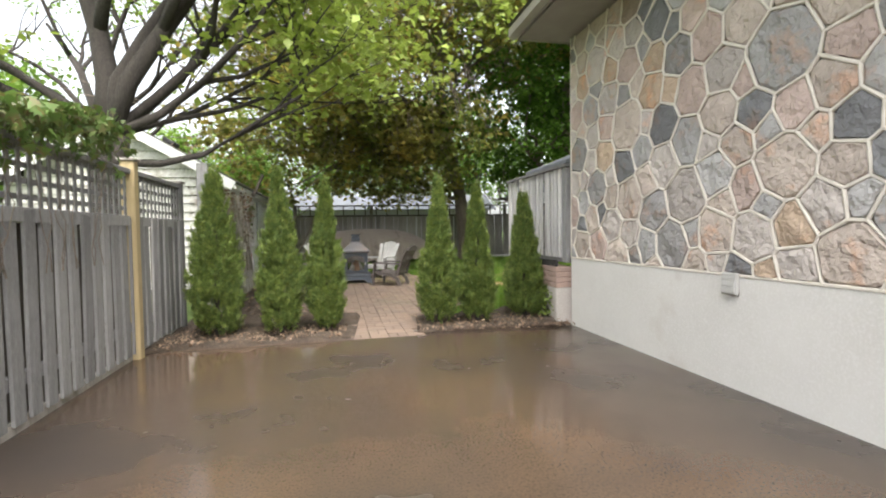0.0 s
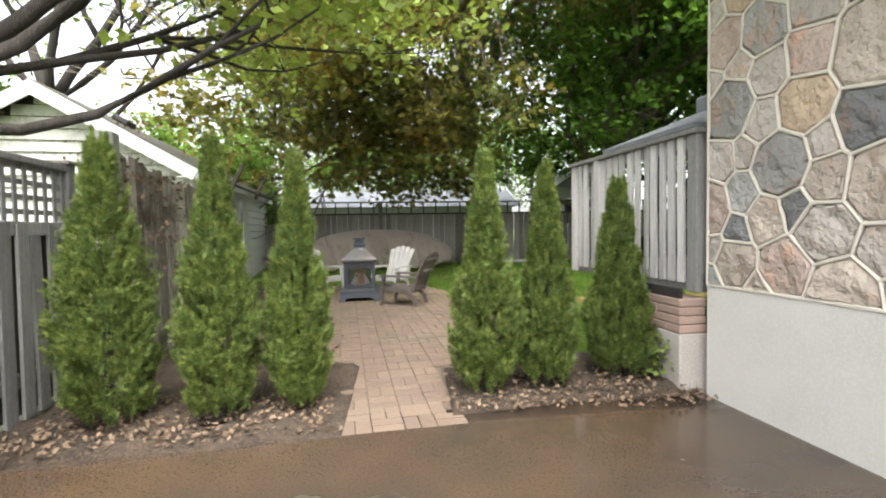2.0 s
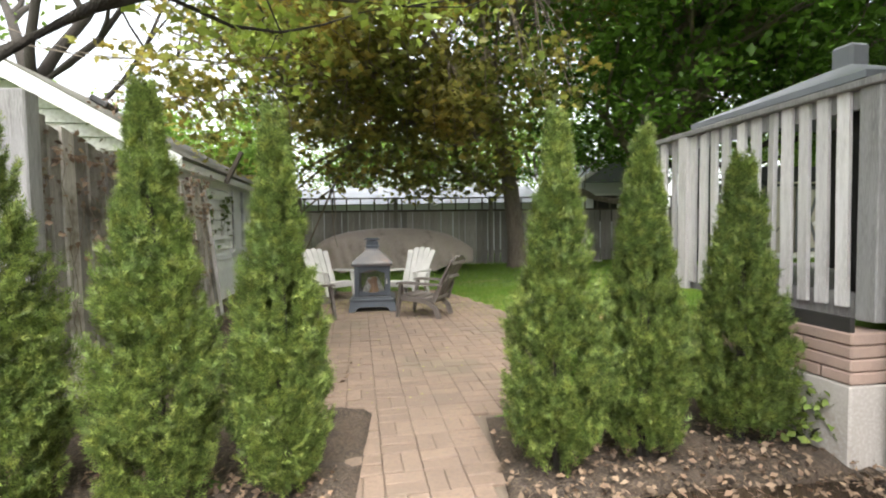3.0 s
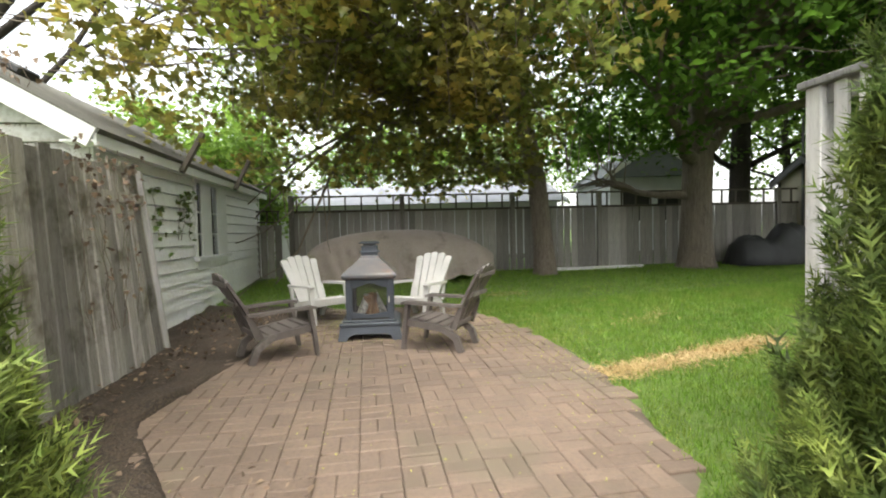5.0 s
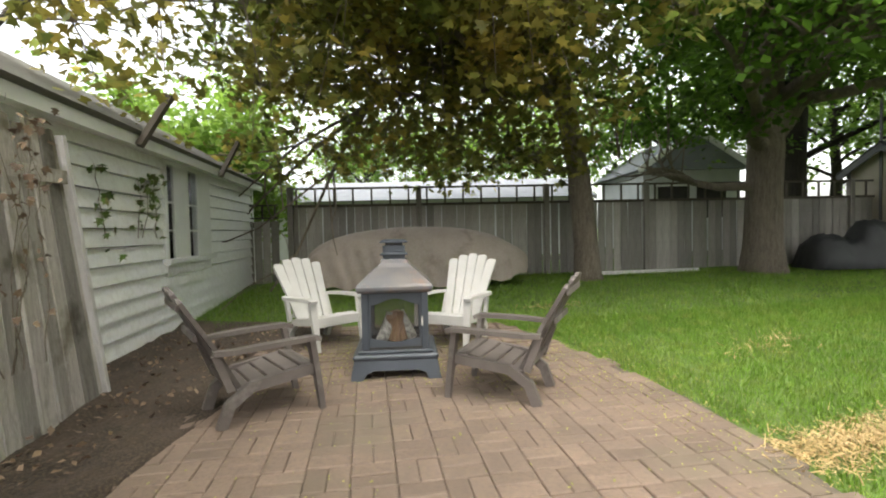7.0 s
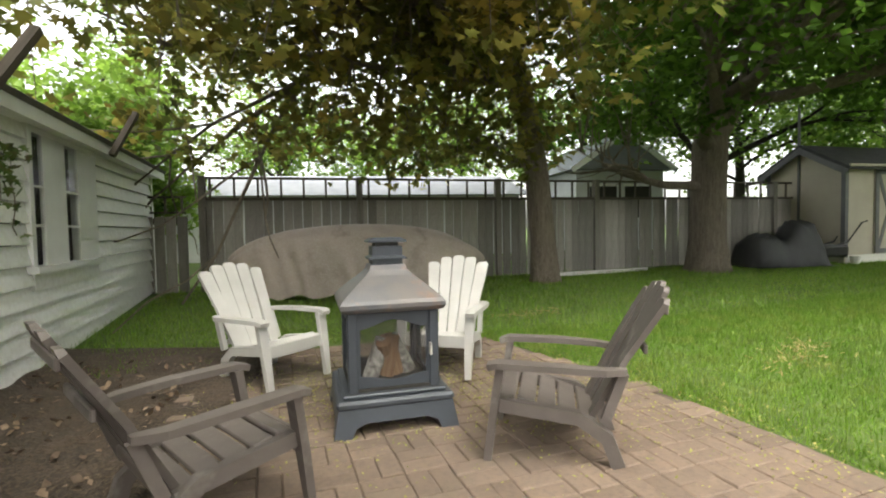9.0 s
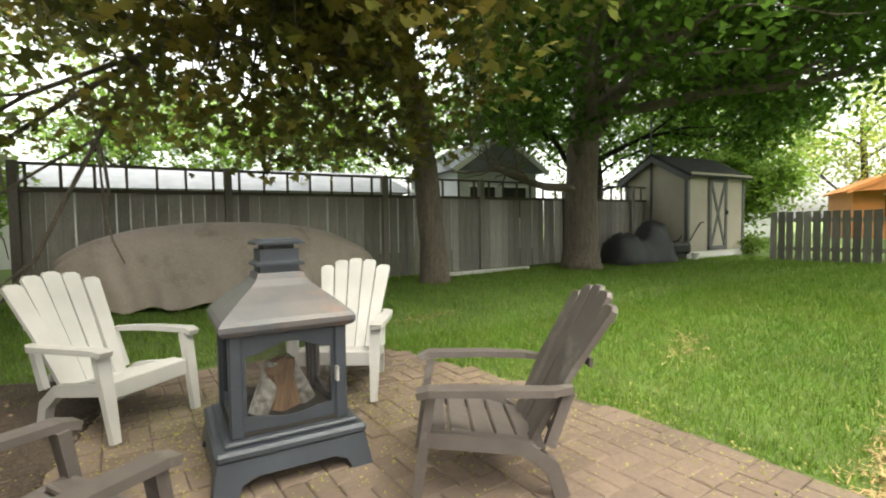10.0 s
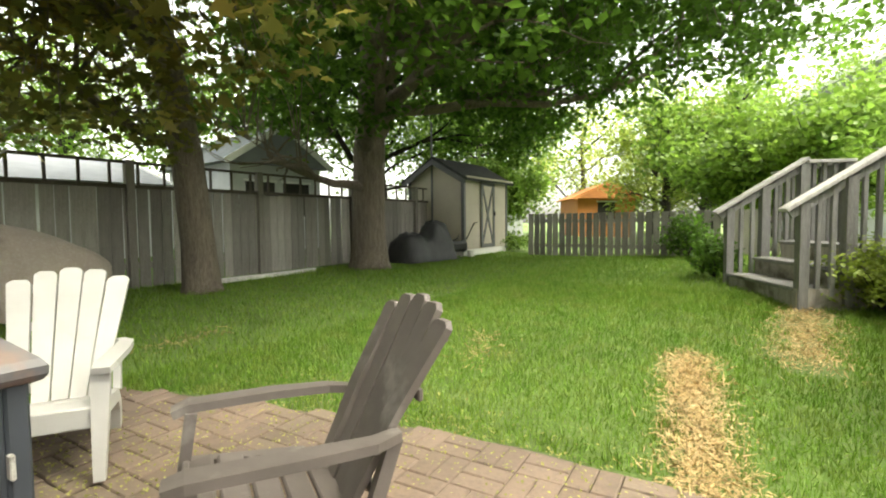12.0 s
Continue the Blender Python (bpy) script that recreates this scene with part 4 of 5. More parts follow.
tree("maple_tree", (1.38, 16.5, 0.28),
     [((0, 0, -0.1), 0.33), ((0, 0, 0.1), 0.26), ((-0.03, 0, 0.7), 0.22), ((-0.15, 0, 2.0), 0.205), ((-0.42, 0, 3.4), 0.19), ((-0.75, 0, 4.8), 0.17), ((-0.8, 0, 6.6), 0.15), ((-0.8, 0, 8.5), 0.08)],
     [(3, (-1, -0.4, 0.1), 2.6, 0.07), (4, (-1, -0.9, 0.25), 4.0, 0.1), (4, (-0.4, -1, 0.3), 4.2, 0.1), (5, (0.6, -0.8, 0.5), 4.0, 0.1), (5, (-1, -0.2, 0.3), 4.6, 0.11), (5, (0.9, 0.3, 0.6), 3.5, 0.1),
      (6, (-0.6, -0.9, 0.4), 4.4, 0.1), (6, (0.3, -1, 0.3), 4.2, 0.1), (6, (-0.6, 0.8, 0.6), 3.5, 0.09), (7, (-0.5, -0.6, 0.6), 3.5, 0.07), (7, (0.6, -0.5, 0.6), 3.5, 0.07), (4, (-0.2, 1, 0.5), 3, 0.08), (4, (-1, -0.35, 0.1), 6.0, 0.1), (5, (-1, -0.55, 0.12), 6.5, 0.1), (5, (-1, -0.05, 0.1), 6.0, 0.1), (6, (-0.8, -0.8, 0.1), 6.0, 0.1), (6, (-0.3, -1, 0.05), 5.5, 0.1), (6, (-1, 0.3, 0.2), 6.0, 0.1),
      (4, (-1, -0.45, 0.02), 5.6, 0.08), (4, (-1, -0.75, -0.04), 5.4, 0.07), (4, (-0.7, -1, -0.02), 4.6, 0.07), (5, (-1, -0.6, -0.12), 5.8, 0.08), (5, (-1, -0.2, -0.12), 6.0, 0.08), (5, (-0.75, -1, -0.16), 5.2, 0.08), (5, (-0.3, -1, -0.16), 4.6, 0.07), (5, (0.25, -1, -0.1), 4.4, 0.07), (4, (-1, -0.1, -0.02), 5.4, 0.07),
      (4, (-1, -0.3, -0.12), 6.0, 0.07), (5, (-1, -0.4, -0.2), 6.4, 0.07), (5, (-1, -0.6, -0.2), 5.6, 0.07), (5, (-0.1, -1, -0.2), 4.2, 0.06), (5, (-0.7, -1, -0.2), 5.0, 0.06)],
     "bronze-green maple tree standing on the lawn", M["leaf_bronze"], M["bark"], 62000, 0.13, 0.45, 21, "maple", floor=1.75, bare=0.8, west=-6.5, south=-6.0,
     skirt=((150, (-6.2, -4.2, 2.2), (0.0, 0.8, 3.6)), (36, (-4.0, -2.4, 1.8), (-0.4, 0.4, 2.3)), (22, (-2.6, -5.0, 2.9), (0.6, -3.4, 4.0))))
tree("maple_tree", (4.95, 16.85, 0.3),
     [((-0.05, 0, -0.1), 0.52), ((-0.05, 0, 0.12), 0.41), ((-0.05, 0, 0.6), 0.34), ((-0.03, 0, 1.6), 0.315), ((0.0, 0, 2.4), 0.32), ((0.05, 0, 3.2), 0.26), ((0.1, 0, 4.6), 0.22), ((0.2, 0, 6.5), 0.24), ((0.3, 0, 9), 0.12)],
     [(4, (-1, -0.4, 0.45), 3.2, 0.16), (3, (-1, -0.2, 0.25), 2.4, 0.1), (4, (0.9, 0.2, 0.8), 3.4, 0.16), (5, (0.5, -0.9, 0.6), 4.2, 0.16), (5, (-0.5, -0.9, 0.5), 4.0, 0.14), (6, (0.9, -0.5, 0.45), 5.0, 0.16),
      (6, (-0.8, -0.5, 0.6), 4.0, 0.12), (6, (0.2, -1, 0.35), 4.6, 0.13), (7, (0.8, -0.7, 0.4), 4.6, 0.12), (7, (-0.4, -0.9, 0.5), 4.2, 0.1), (7, (0.7, 0.7, 0.5), 4, 0.1), (8, (0.2, -0.6, 0.8), 3.5, 0.08), (8, (0.9, 0, 0.4), 4, 0.08), (6, (0.8, -0.8, 0.35), 5.0, 0.13), (6, (0.1, -1, 0.3), 5.5, 0.12), (7, (0.5, -1, 0.2), 6.0, 0.12), (7, (0.9, -0.5, 0.2), 5.0, 0.12), (6, (-0.5, -1, 0.3), 5.0, 0.12), (7, (-0.2, -1, 0.1), 5.5, 0.11), (8, (0.6, -0.9, 0.15), 5.5, 0.08), (8, (0, -1, 0.1), 5.5, 0.08), (6, (0.9, 0.6, 0.3), 4.5, 0.12), (6, (1, -0.2, 0.35), 4.5, 0.12),
      (5, (1, -0.6, 0.22), 6.5, 0.12), (6, (1, -0.95, 0.1), 7.0, 0.11), (5, (0.8, -1, 0.18), 6.0, 0.1), (6, (0.4, -1, 0.0), 6.2, 0.1), (7, (1, -0.7, 0.05), 7.0, 0.1), (5, (0, -1, 0.15), 5.0, 0.09)],
     "large green maple tree with thick forked trunk", M["leaf_green"], M["bark"], 96000, 0.14, 0.5, 22, "kite", floor=2.7, bare=1.5,
     skirt=((240, (0.8, -6.2, 3.3), (6.8, 0.6, 5.6)), (60, (-3.6, -2.0, 2.5), (-0.8, 0.8, 4.4))))
tree("locust_tree", (-4.0, 6.35, 0),
     [((0, 0, -0.1), 0.26), ((0, 0, 0.3), 0.22), ((0, 0, 1.5), 0.2), ((0, 0, 2.1), 0.2), ((0.0, 0, 2.4), 0.23)],
     [(4, (-0.3, 0.0, 1), 3.4, 0.15), (4, (0.2, 0.1, 1), 3.6, 0.13), (4, (0.42, 0.1, 1), 3.4, 0.1), (4, (-0.9, -0.1, 0.25), 3.0, 0.07), (3, (0.85, 0.35, 0.12), 2.6, 0.05), (4, (0.8, 0.75, 0.3), 4.0, 0.04), (4, (0.75, 0.9, 0.45), 4.2, 0.04),
      (4, (0.6, 0.6, 0.75), 3.8, 0.07), (4, (-0.8, -0.4, 0.6), 3.0, 0.07), (4, (0.9, 0.3, 0.6), 3.2, 0.06), (4, (0.3, 0.9, 0.7), 3.6, 0.06)],
     "dark-trunked tree with fresh light green leaves behind the fence", M["leaf_lime"], M["dark_bark"], 15000, 0.12, 0.3, 23, "kite", depth=2, floor=2.6, bare=0.5)

tree("maple_tree", (8.2, 20.6, 0.4),
     [((0, 0, -0.1), 0.4), ((0, 0, 0.5), 0.32), ((0, 0, 2.5), 0.28), ((0.1, 0, 4.5), 0.24), ((0.1, 0, 7), 0.16), ((0.2, 0, 9), 0.08)],
     [(2, (-1, -0.3, 0.5), 3.5, 0.1), (2, (1, -0.3, 0.5), 3.5, 0.1), (3, (-0.8, -0.8, 0.4), 4.0, 0.1), (3, (0.8, -0.8, 0.4), 4.0, 0.1), (3, (0, -1, 0.4), 3.5, 0.1), (3, (-1, 0.3, 0.4), 4.0, 0.1), (4, (-0.9, -0.6, 0.4), 4.0, 0.09), (4, (0.7, -0.8, 0.4), 4.0, 0.09), (4, (0.2, -1, 0.5), 4.0, 0.09), (4, (1, 0.2, 0.4), 4.0, 0.09), (5, (-0.6, -0.6, 0.5), 3.5, 0.06), (5, (0.6, -0.6, 0.5), 3.5, 0.06)],
     "dense dark green maple tree behind the shed", M["leaf_green"], M["dark_bark"], 42000, 0.17, 0.5, 24, "kite", floor=2.6, bare=0.3)
tree("bare_tree", (-8.6, 13.6, 0.1),
     [((0, 0, -0.1), 0.26), ((0, 0, 0.5), 0.22), ((0.05, 0, 2.5), 0.19), ((0.1, 0, 4.0), 0.17)],
     [(3, (-0.5, 0.1, 1), 4.5, 0.12), (3, (0.35, 0.1, 1), 4.5, 0.12), (3, (0.9, 0.2, 0.6), 4.0, 0.08), (2, (1, 0.2, 0.45), 4.0, 0.07), (3, (0.1, -0.5, 1), 4.0, 0.1), (3, (-0.9, -0.2, 0.6), 3.5, 0.08)],
     "dark-limbed tree with thin young leaves behind the garage", M["leaf_light"], M["dark_bark"], 2600, 0.11, 0.25, 25, "kite", floor=2.6, bare=0.3)


def far_tree(x, y, height, radius, seed, leaf="leaf_light", count=9600, size=0.17, low=0.25):
    rng = random.Random(seed)
    nrng = np.random.default_rng(seed)
    t = thing("tree", Matrix.Translation((x, y, gz(x, y))), "leafy green garden tree beyond the fence", "tree", group="trees beyond the fence")
    bm = bmesh.new()
    tips = []
    tube(bm, [(0, 0, -0.2), (0.1, 0, height * 0.3), (0, 0.1, height * 0.6)], [0.22, 0.16, 0.1], 8)
    for k in range(9):
        a = k * 2.4
        limb(bm, (0, 0, height * (low + (0.61 - low) * k / 9)), (math.cos(a), math.sin(a), 0.5), radius * 0.8, 0.07, rng, 1, tips, sides=6)
    part("trunk", bm, M["dark_bark"], t, smooth=True)
    tip = np.array([p[:] for p, d in tips])
    clump = tip[nrng.integers(0, len(tip), count // 12)] + nrng.normal(0, radius * 0.16, (count // 12, 3))
    centres = np.repeat(clump, 12, 0) + nrng.normal(0, 0.22, (len(clump) * 12, 3))
    leaf_cloud("crown", centres, size, M[leaf], t, nrng, "kite")


for n, (x, y, h, r, leaf) in enumerate([(-9, 22, 6, 3, "leaf_light"), (-5.5, 33, 8, 3.4, "leaf_light"), (-1, 34, 9, 3.6, "leaf_light"), (3.5, 33, 9, 3.6, "leaf_light"), (7, 25, 8, 3.5, "leaf_light"),
                                        (12, 24, 8, 3.5, "leaf_light"), (15.5, 21.5, 8, 3.2, "leaf_light"), (18, 13.2, 7, 2.8, "leaf_light"), (14.5, 10.2, 4.5, 1.8, "leaf_light"),
                                        (-13, 15, 7, 3, "leaf_light"), (-15, 8, 6, 3, "leaf_light"), (22, 7, 8, 3.5, "leaf_light"), (15.2, 11.2, 3.4, 1.7, "leaf_light"), (15.6, 20.6, 3.6, 1.8, "leaf_light"), (-7.2, 19.5, 3.6, 1.7, "leaf_light")]):
    far_tree(x, y, h, r, 40 + n, leaf)
# looser trees and low bushes beyond the picket fence
for n, (x, y, h, r, low) in enumerate([(26.5, 21.5, 10, 4.2, 0.08), (22, 24.5, 10, 4.0, 0.08), (26, 14.5, 9, 4.0, 0.06), (20.5, 15.2, 8.5, 2.4, 0.12), (29, 18, 7, 3.6, 0.03), (24, 11.5, 5, 2.6, 0.03)] ):
    far_tree(x, y, h, r, 80 + n, "leaf_lime", 6400, 0.18, low)


# ---- cedar hedge ----
def cedar(x, y, height, width, seed):
    t = thing("cedar_tree", Matrix.Translation((x, y, gz(x, y) + 0.03)), "narrow green cedar hedge tree in the soil bed", "tree", group="cedar hedge")
    nrng = np.random.default_rng(seed)
    # upright plumes: many short sprays climbing along curved boughs
    n = 580
    h0 = nrng.beta(1.0, 1.2, n) * 0.93
    a = nrng.uniform(0, 2 * np.pi, n)
    lump = 1 + 0.12 * np.sin(a * 2 + h0 * 7 + seed) + 0.1 * np.sin(a * 5 - h0 * 19)
    reach = (np.minimum(1, (1.0 - h0) * 1.32) ** 0.85) * np.minimum(1, 0.85 + h0 * 1.0) * lump * nrng.uniform(0.72, 1.0, n)
    k = 44
    f = nrng.uniform(0.3, 1.0, (n, k)) ** 0.7
    rr = reach[:, None] * f ** 0.6 * width / 2
    aa = a[:, None] + nrng.normal(0, 0.09, (n, k))
    zz = (h0[:, None] * height) + 0.16 * f ** 1.6 + nrng.normal(0, 0.025, (n, k))
    c = np.stack([rr * np.cos(aa), rr * np.sin(aa), zz + 0.03], 2).reshape(-1, 3)
    part("trunk", tube(bmesh.new(), [(0, 0, -0.1), (0.01, 0, height * 0.5), (0, 0, height * 0.92)], [0.035, 0.025, 0.006], 7), M["dark_bark"], t)
    leaf_cloud("foliage", c, 0.042, M["cedar"], t, nrng, "fern", droop=-0.9, flat=0.8, yaw=aa.ravel() - np.pi / 2 + nrng.normal(0, 0.7, aa.size))


for n, (x, y, h, w) in enumerate([(-2.74, 6.18, 1.98, 0.7), (-2.02, 6.24, 1.92, 0.58), (-1.5, 6.4, 1.86, 0.5), (-0.09, 6.57, 1.84, 0.56), (0.42, 6.7, 1.78, 0.52), (1.1, 6.9, 1.62, 0.6)]):
    cedar(x, y, h, w, 60 + n)


# ---- grass, straw and litter ----
def near_segment(p, a, b):
    d = np.subtract(b, a)
    t = np.clip(((p - a) @ d) / (d @ d), 0, 1)
    return np.linalg.norm(p - (np.asarray(a) + t[:, None] * d), axis=1)


def gz_all(p):
    return np.array([gz(x, y) for x, y in p])


def rough_noise(p, s):
    return np.array([noise.noise((x * s, y * s, 4.2)) for x, y in p])


def lawn_grass():
    nrng = np.random.default_rng(90)
    lawn = thing("grass", Matrix(), "mown green grass with a few pale patches", "grass", kind="stuff")
    for name, n, lo, hi, size in (("near_grass", 150000, (-0.7, 7.2), (4.6, 13.4), 0.05), ("far_grass", 110000, (-4.8, 12.4), (10.4, 17.4), 0.06), ("side_grass", 60000, (3.5, 8.6), (10.0, 13.5), 0.06)):
        p = nrng.uniform(lo, hi, (n, 2))
        edge = np.interp(p[:, 1], [5.82, 7.3, 8.2, 9.2, 10.0, 10.7, 11.5, 12.7, 13.3], [-0.3, -0.3, 0.4, 0.46, 0.43, 0.36, 0.14, -0.42, -0.9])
        wob = 0.09 * rough_noise(p, 3.0)
        keep = (p[:, 0] > edge + 0.02 + wob) | ((p[:, 1] > 13.2 + wob) & (p[:, 0] > -4.75))
        if name == "far_grass":
            keep |= (p[:, 0] < -3.1 + wob) & (p[:, 1] > 12.6) & (p[:, 0] > -4.45 - 0.16 * (p[:, 1] - 12))
        bare = np.minimum(near_segment(p, (0.45, 9.85), (2.2, 10.32)) - 0.2, near_segment(p, (2.35, 9.6), (4.1, 9.7)) - 0.22)
        keep &= bare + 0.2 * rough_noise(p, 5.0) > nrng.uniform(-0.12, 0.04, n)
        # the steps and deck stand on bare ground
        keep &= ~((p[:, 0] > 1.5) & (p[:, 1] < 9.0) & (p[:, 0] < 4.6))
        p = p[keep]
        c = np.column_stack([p, gz_all(p) - 0.022])
        leaf_cloud(name, c, size, M["grass"], lawn, nrng, "blade", droop=-1.1, jitter=0.4)
    st = thing("straw", Matrix(), "dry yellow straw scattered over reseeded lawn patches", "straw", kind="stuff")
    for a, b, r, n in (((0.45, 9.85), (2.2, 10.32), 0.18, 6000), ((2.35, 9.6), (4.1, 9.7), 0.24, 3000), ((1.2, 11.6), (2.0, 12.0), 0.2, 260), ((-0.2, 13.9), (0.5, 14.2), 0.2, 220)):
        t = nrng.uniform(0, 1, n)[:, None]
        p = np.asarray(a) * (1 - t) + np.asarray(b) * t + nrng.normal(0, r * 0.55, (n, 2))
        leaf_cloud("straw_pile", np.column_stack([p, gz_all(p) + nrng.uniform(-0.015, 0.012, n)]), 0.055, M["straw"], st, nrng, "blade", droop=-0.05, jitter=0.5)
    lit = thing("leaf_litter", Matrix(), "dry fallen leaves and bits of bark on the soil", "leaf litter", kind="stuff")
    for lo, hi, n, size in (((-3.2, 5.5), (-1.25, 6.6), 1500, 0.036), ((-0.4, 6.2), (1.6, 7.0), 1000, 0.036), ((-4.3, 8.2), (-3.1, 12.8), 700, 0.045), ((-3.6, 7.2), (-1.5, 8.4), 250, 0.04)):
        p = nrng.uniform(lo, hi, (n, 2))
        if lo[0] == -3.2:
            p = p[p[:, 1] > 5.56 + (p[:, 0] + 3.2) * 0.18]
        leaf_cloud("dead_leaves", np.column_stack([p, gz_all(p) + nrng.uniform(0.02, 0.075, len(p))]), size, M["dry_leaf"], lit, nrng, "kite", droop=0.0, flat=0.5)
    bl = thing("fallen_blossom", Matrix(), "yellow-green fallen blossom scattered on the patio bricks", "blossom", kind="stuff")
    p = np.concatenate([nrng.normal((-1.7, 12.0), (0.7, 0.5), (3600, 2)), nrng.normal((-0.4, 11.6), (0.5, 0.6), (900, 2)), nrng.uniform((-2.8, 7.2), (0.5, 12.5), (500, 2)), nrng.normal((0.25, 10.6), (0.22, 1.0), (700, 2))])
    leaf_cloud("petals", np.column_stack([p, gz_all(p) + 0.01]), 0.016, M["seed"], bl, nrng, "kite", droop=0.0, flat=0.25)


lawn_grass()


# ---- vines and shrubs ----
def vine(name, m, length, height, n_stems, leaves, leaf_size, label, material, seed, z0=0.0, top_heavy=0.0, thick=0.008):
    """Climbing stems over a face in the local x, z plane."""
    rng = random.Random(seed)
    nrng = np.random.default_rng(seed)
    v = thing(name, m, label, "vine")
    spots = []
    for k in range(n_stems):
        x, z = rng.uniform(0, length), z0
        pts = []
        while z < height and len(pts) < 26:
            pts.append((x, -0.012 - 0.01 * rng.random(), z))
            spots.append(pts[-1])
            x = min(max(x + rng.uniform(-0.06, 0.06), 0), length)
            z += rng.uniform(0.05, 0.13)
        if len(pts) > 2:
            part("stem", tube(bmesh.new(), pts, [thick * (1 - 0.7 * i / len(pts)) for i in range(len(pts))], 5), M["bark"], v)
    if leaves:
        s = np.array(spots)
        w = 0.05 + (s[:, 2] / height) ** (1 + 3 * top_heavy)
        pick = s[nrng.choice(len(s), leaves, p=w / w.sum())] + nrng.normal(0, 1, (leaves, 3)) * (0.07, 0.025, 0.07) + (0, -0.03, 0)
        leaf_cloud("leaves", pick, leaf_size, material, v, nrng, "maple", droop=0.9)
    return v


m, length = frame_along((-3.2, 7.1, 0.03), (-3.79, 10.9, 0.08))
vine("bare_vine", m @ pose(0, -0.02, 0, -0.8, 0, 0), length - 0.6, 1.95, 26, 420, 0.045, "bare brown vine climbing the old fence", M["dry_leaf"], 71, 0.5, 1.0, 0.004)
m, length = frame_along((-2.42, 0.8, 0), (-3.1, 4.85, 0))
vine("fence_vine", m @ pose(0, -0.08, 0), length, 2.0, 30, 0, 0.06, "thin bare creeper stems on the grey fence", M["ivy"], 72, 1.0, 1.0, 0.004)
nr = np.random.default_rng(73)
creeper = thing("creeper", m, "green creeper hanging over the lattice top of the fence", "vine")
xs = nr.uniform(0, length, 1800)
leaf_cloud("leaves", np.column_stack([xs, nr.normal(-0.04, 0.09, 1800), 2.02 + 0.1 * np.sin(xs * 2.1) - np.abs(nr.normal(0, 0.14, 1800)) + 0.1]), 0.075, M["ivy"], creeper, nr, "maple", 0.9)
m, length = frame_along((-4.13, 10.4, 0), (-5.16, 17.02, 0))
vine("wall_vine", m @ pose(1.0, -0.04, 0), 1.5, 1.9, 4, 60, 0.075, "green ivy sprig on the white garage wall", M["ivy"], 74, 1.25, 1.0, 0.005)
vine("gable_vine", m @ pose(-0.02, 0.3, 0, 0, 0, 90), 3.2, 3.0, 22, 260, 0.06, "brown creeper stems over the garage gable", M["dry_leaf"], 75, 1.2, 0.4, 0.007)


def shrub(x, y, r, h, n, label, leaf, size, seed):
    nrng = np.random.default_rng(seed)
    rng = random.Random(seed)
    s = thing("shrub", Matrix.Translation((x, y, gz(x, y))), label, "shrub")
    bm = bmesh.new()
    tips = []
    for k in range(9):
        a = k * 0.7
        limb(bm, (0, 0, 0), (math.cos(a), math.sin(a), 1.4), h * 0.8, 0.012, rng, 0, tips, sides=5)
    part("stems", bm, M["dark_bark"], s)
    d = nrng.normal(0, 1, (n, 3))
    d /= np.linalg.norm(d, axis=1)[:, None]
    lump = np.array([noise.noise((p[0] * 2.3, p[1] * 2.3, p[2] * 2.3 + seed)) for p in d])[:, None]
    c = d * (nrng.uniform(0.4, 1.05, (n, 1)) + 0.7 * lump) * (r, r, h * 0.55) + (0, 0, h * 0.55)
    c = c[c[:, 2] > 0.03]
    leaf_cloud("leaves", c, size, leaf, s, nrng, "kite")


shrub(4.25, 9.1, 0.42, 0.6, 3200, "yellow-green leafy shrub beside the deck steps", M["leaf_lime"], 0.05, 81)
shrub(8.9, 11.8, 0.45, 0.8, 1300, "dark green shrub before the picket fence", M["leaf_green"], 0.08, 82)
shrub(5.75, 10.75, 0.3, 0.5, 900, "low green plants beside the deck steps", M["leaf_green"], 0.07, 83)
shrub(10.9, 17.2, 0.6, 0.5, 1500, "low green plants beside the shed", M["leaf_light"], 0.08, 84)
shrub(1.45, 6.78, 0.2, 0.42, 700, "low green plant beside the concrete block", M["cedar"], 0.05, 85)


# ---- gazebo roof on the deck ----
gz_roof = thing("gazebo", pose(2.25, 7.5, 0.93, 0, 0, 8), "grey metal gazebo roof standing on the deck", "gazebo")
bm = bmesh.new()
rings = [[bm.verts.new((x * w, y * w, z)) for x, y in ((-1, -1), (1, -1), (1, 1), (-1, 1))] for w, z in ((0.72, 1.2), (0.72, 1.24), (0.4, 1.37), (0.09, 1.5))]
for a, b in zip(rings, rings[1:]):
    for k in range(4):
        bm.faces.new((a[k], a[(k + 1) % 4], b[(k + 1) % 4], b[k]))
bm.faces.new(rings[-1])
bm.faces.new(rings[0][::-1])
part("roof", bm, M["slate_roof"], gz_roof)
part("vent_cap", boxed((-0.08, -0.08, 1.48), (0.08, 0.08, 1.66), bevel=0.02), M["slate_roof"], gz_roof)
for x in (-0.62, 0.62):
    for y in (-0.62, 0.62):
        part("post", boxed((x - 0.04, y - 0.04, 0), (x + 0.04, y + 0.04, 1.22)), M["black_metal"], gz_roof)


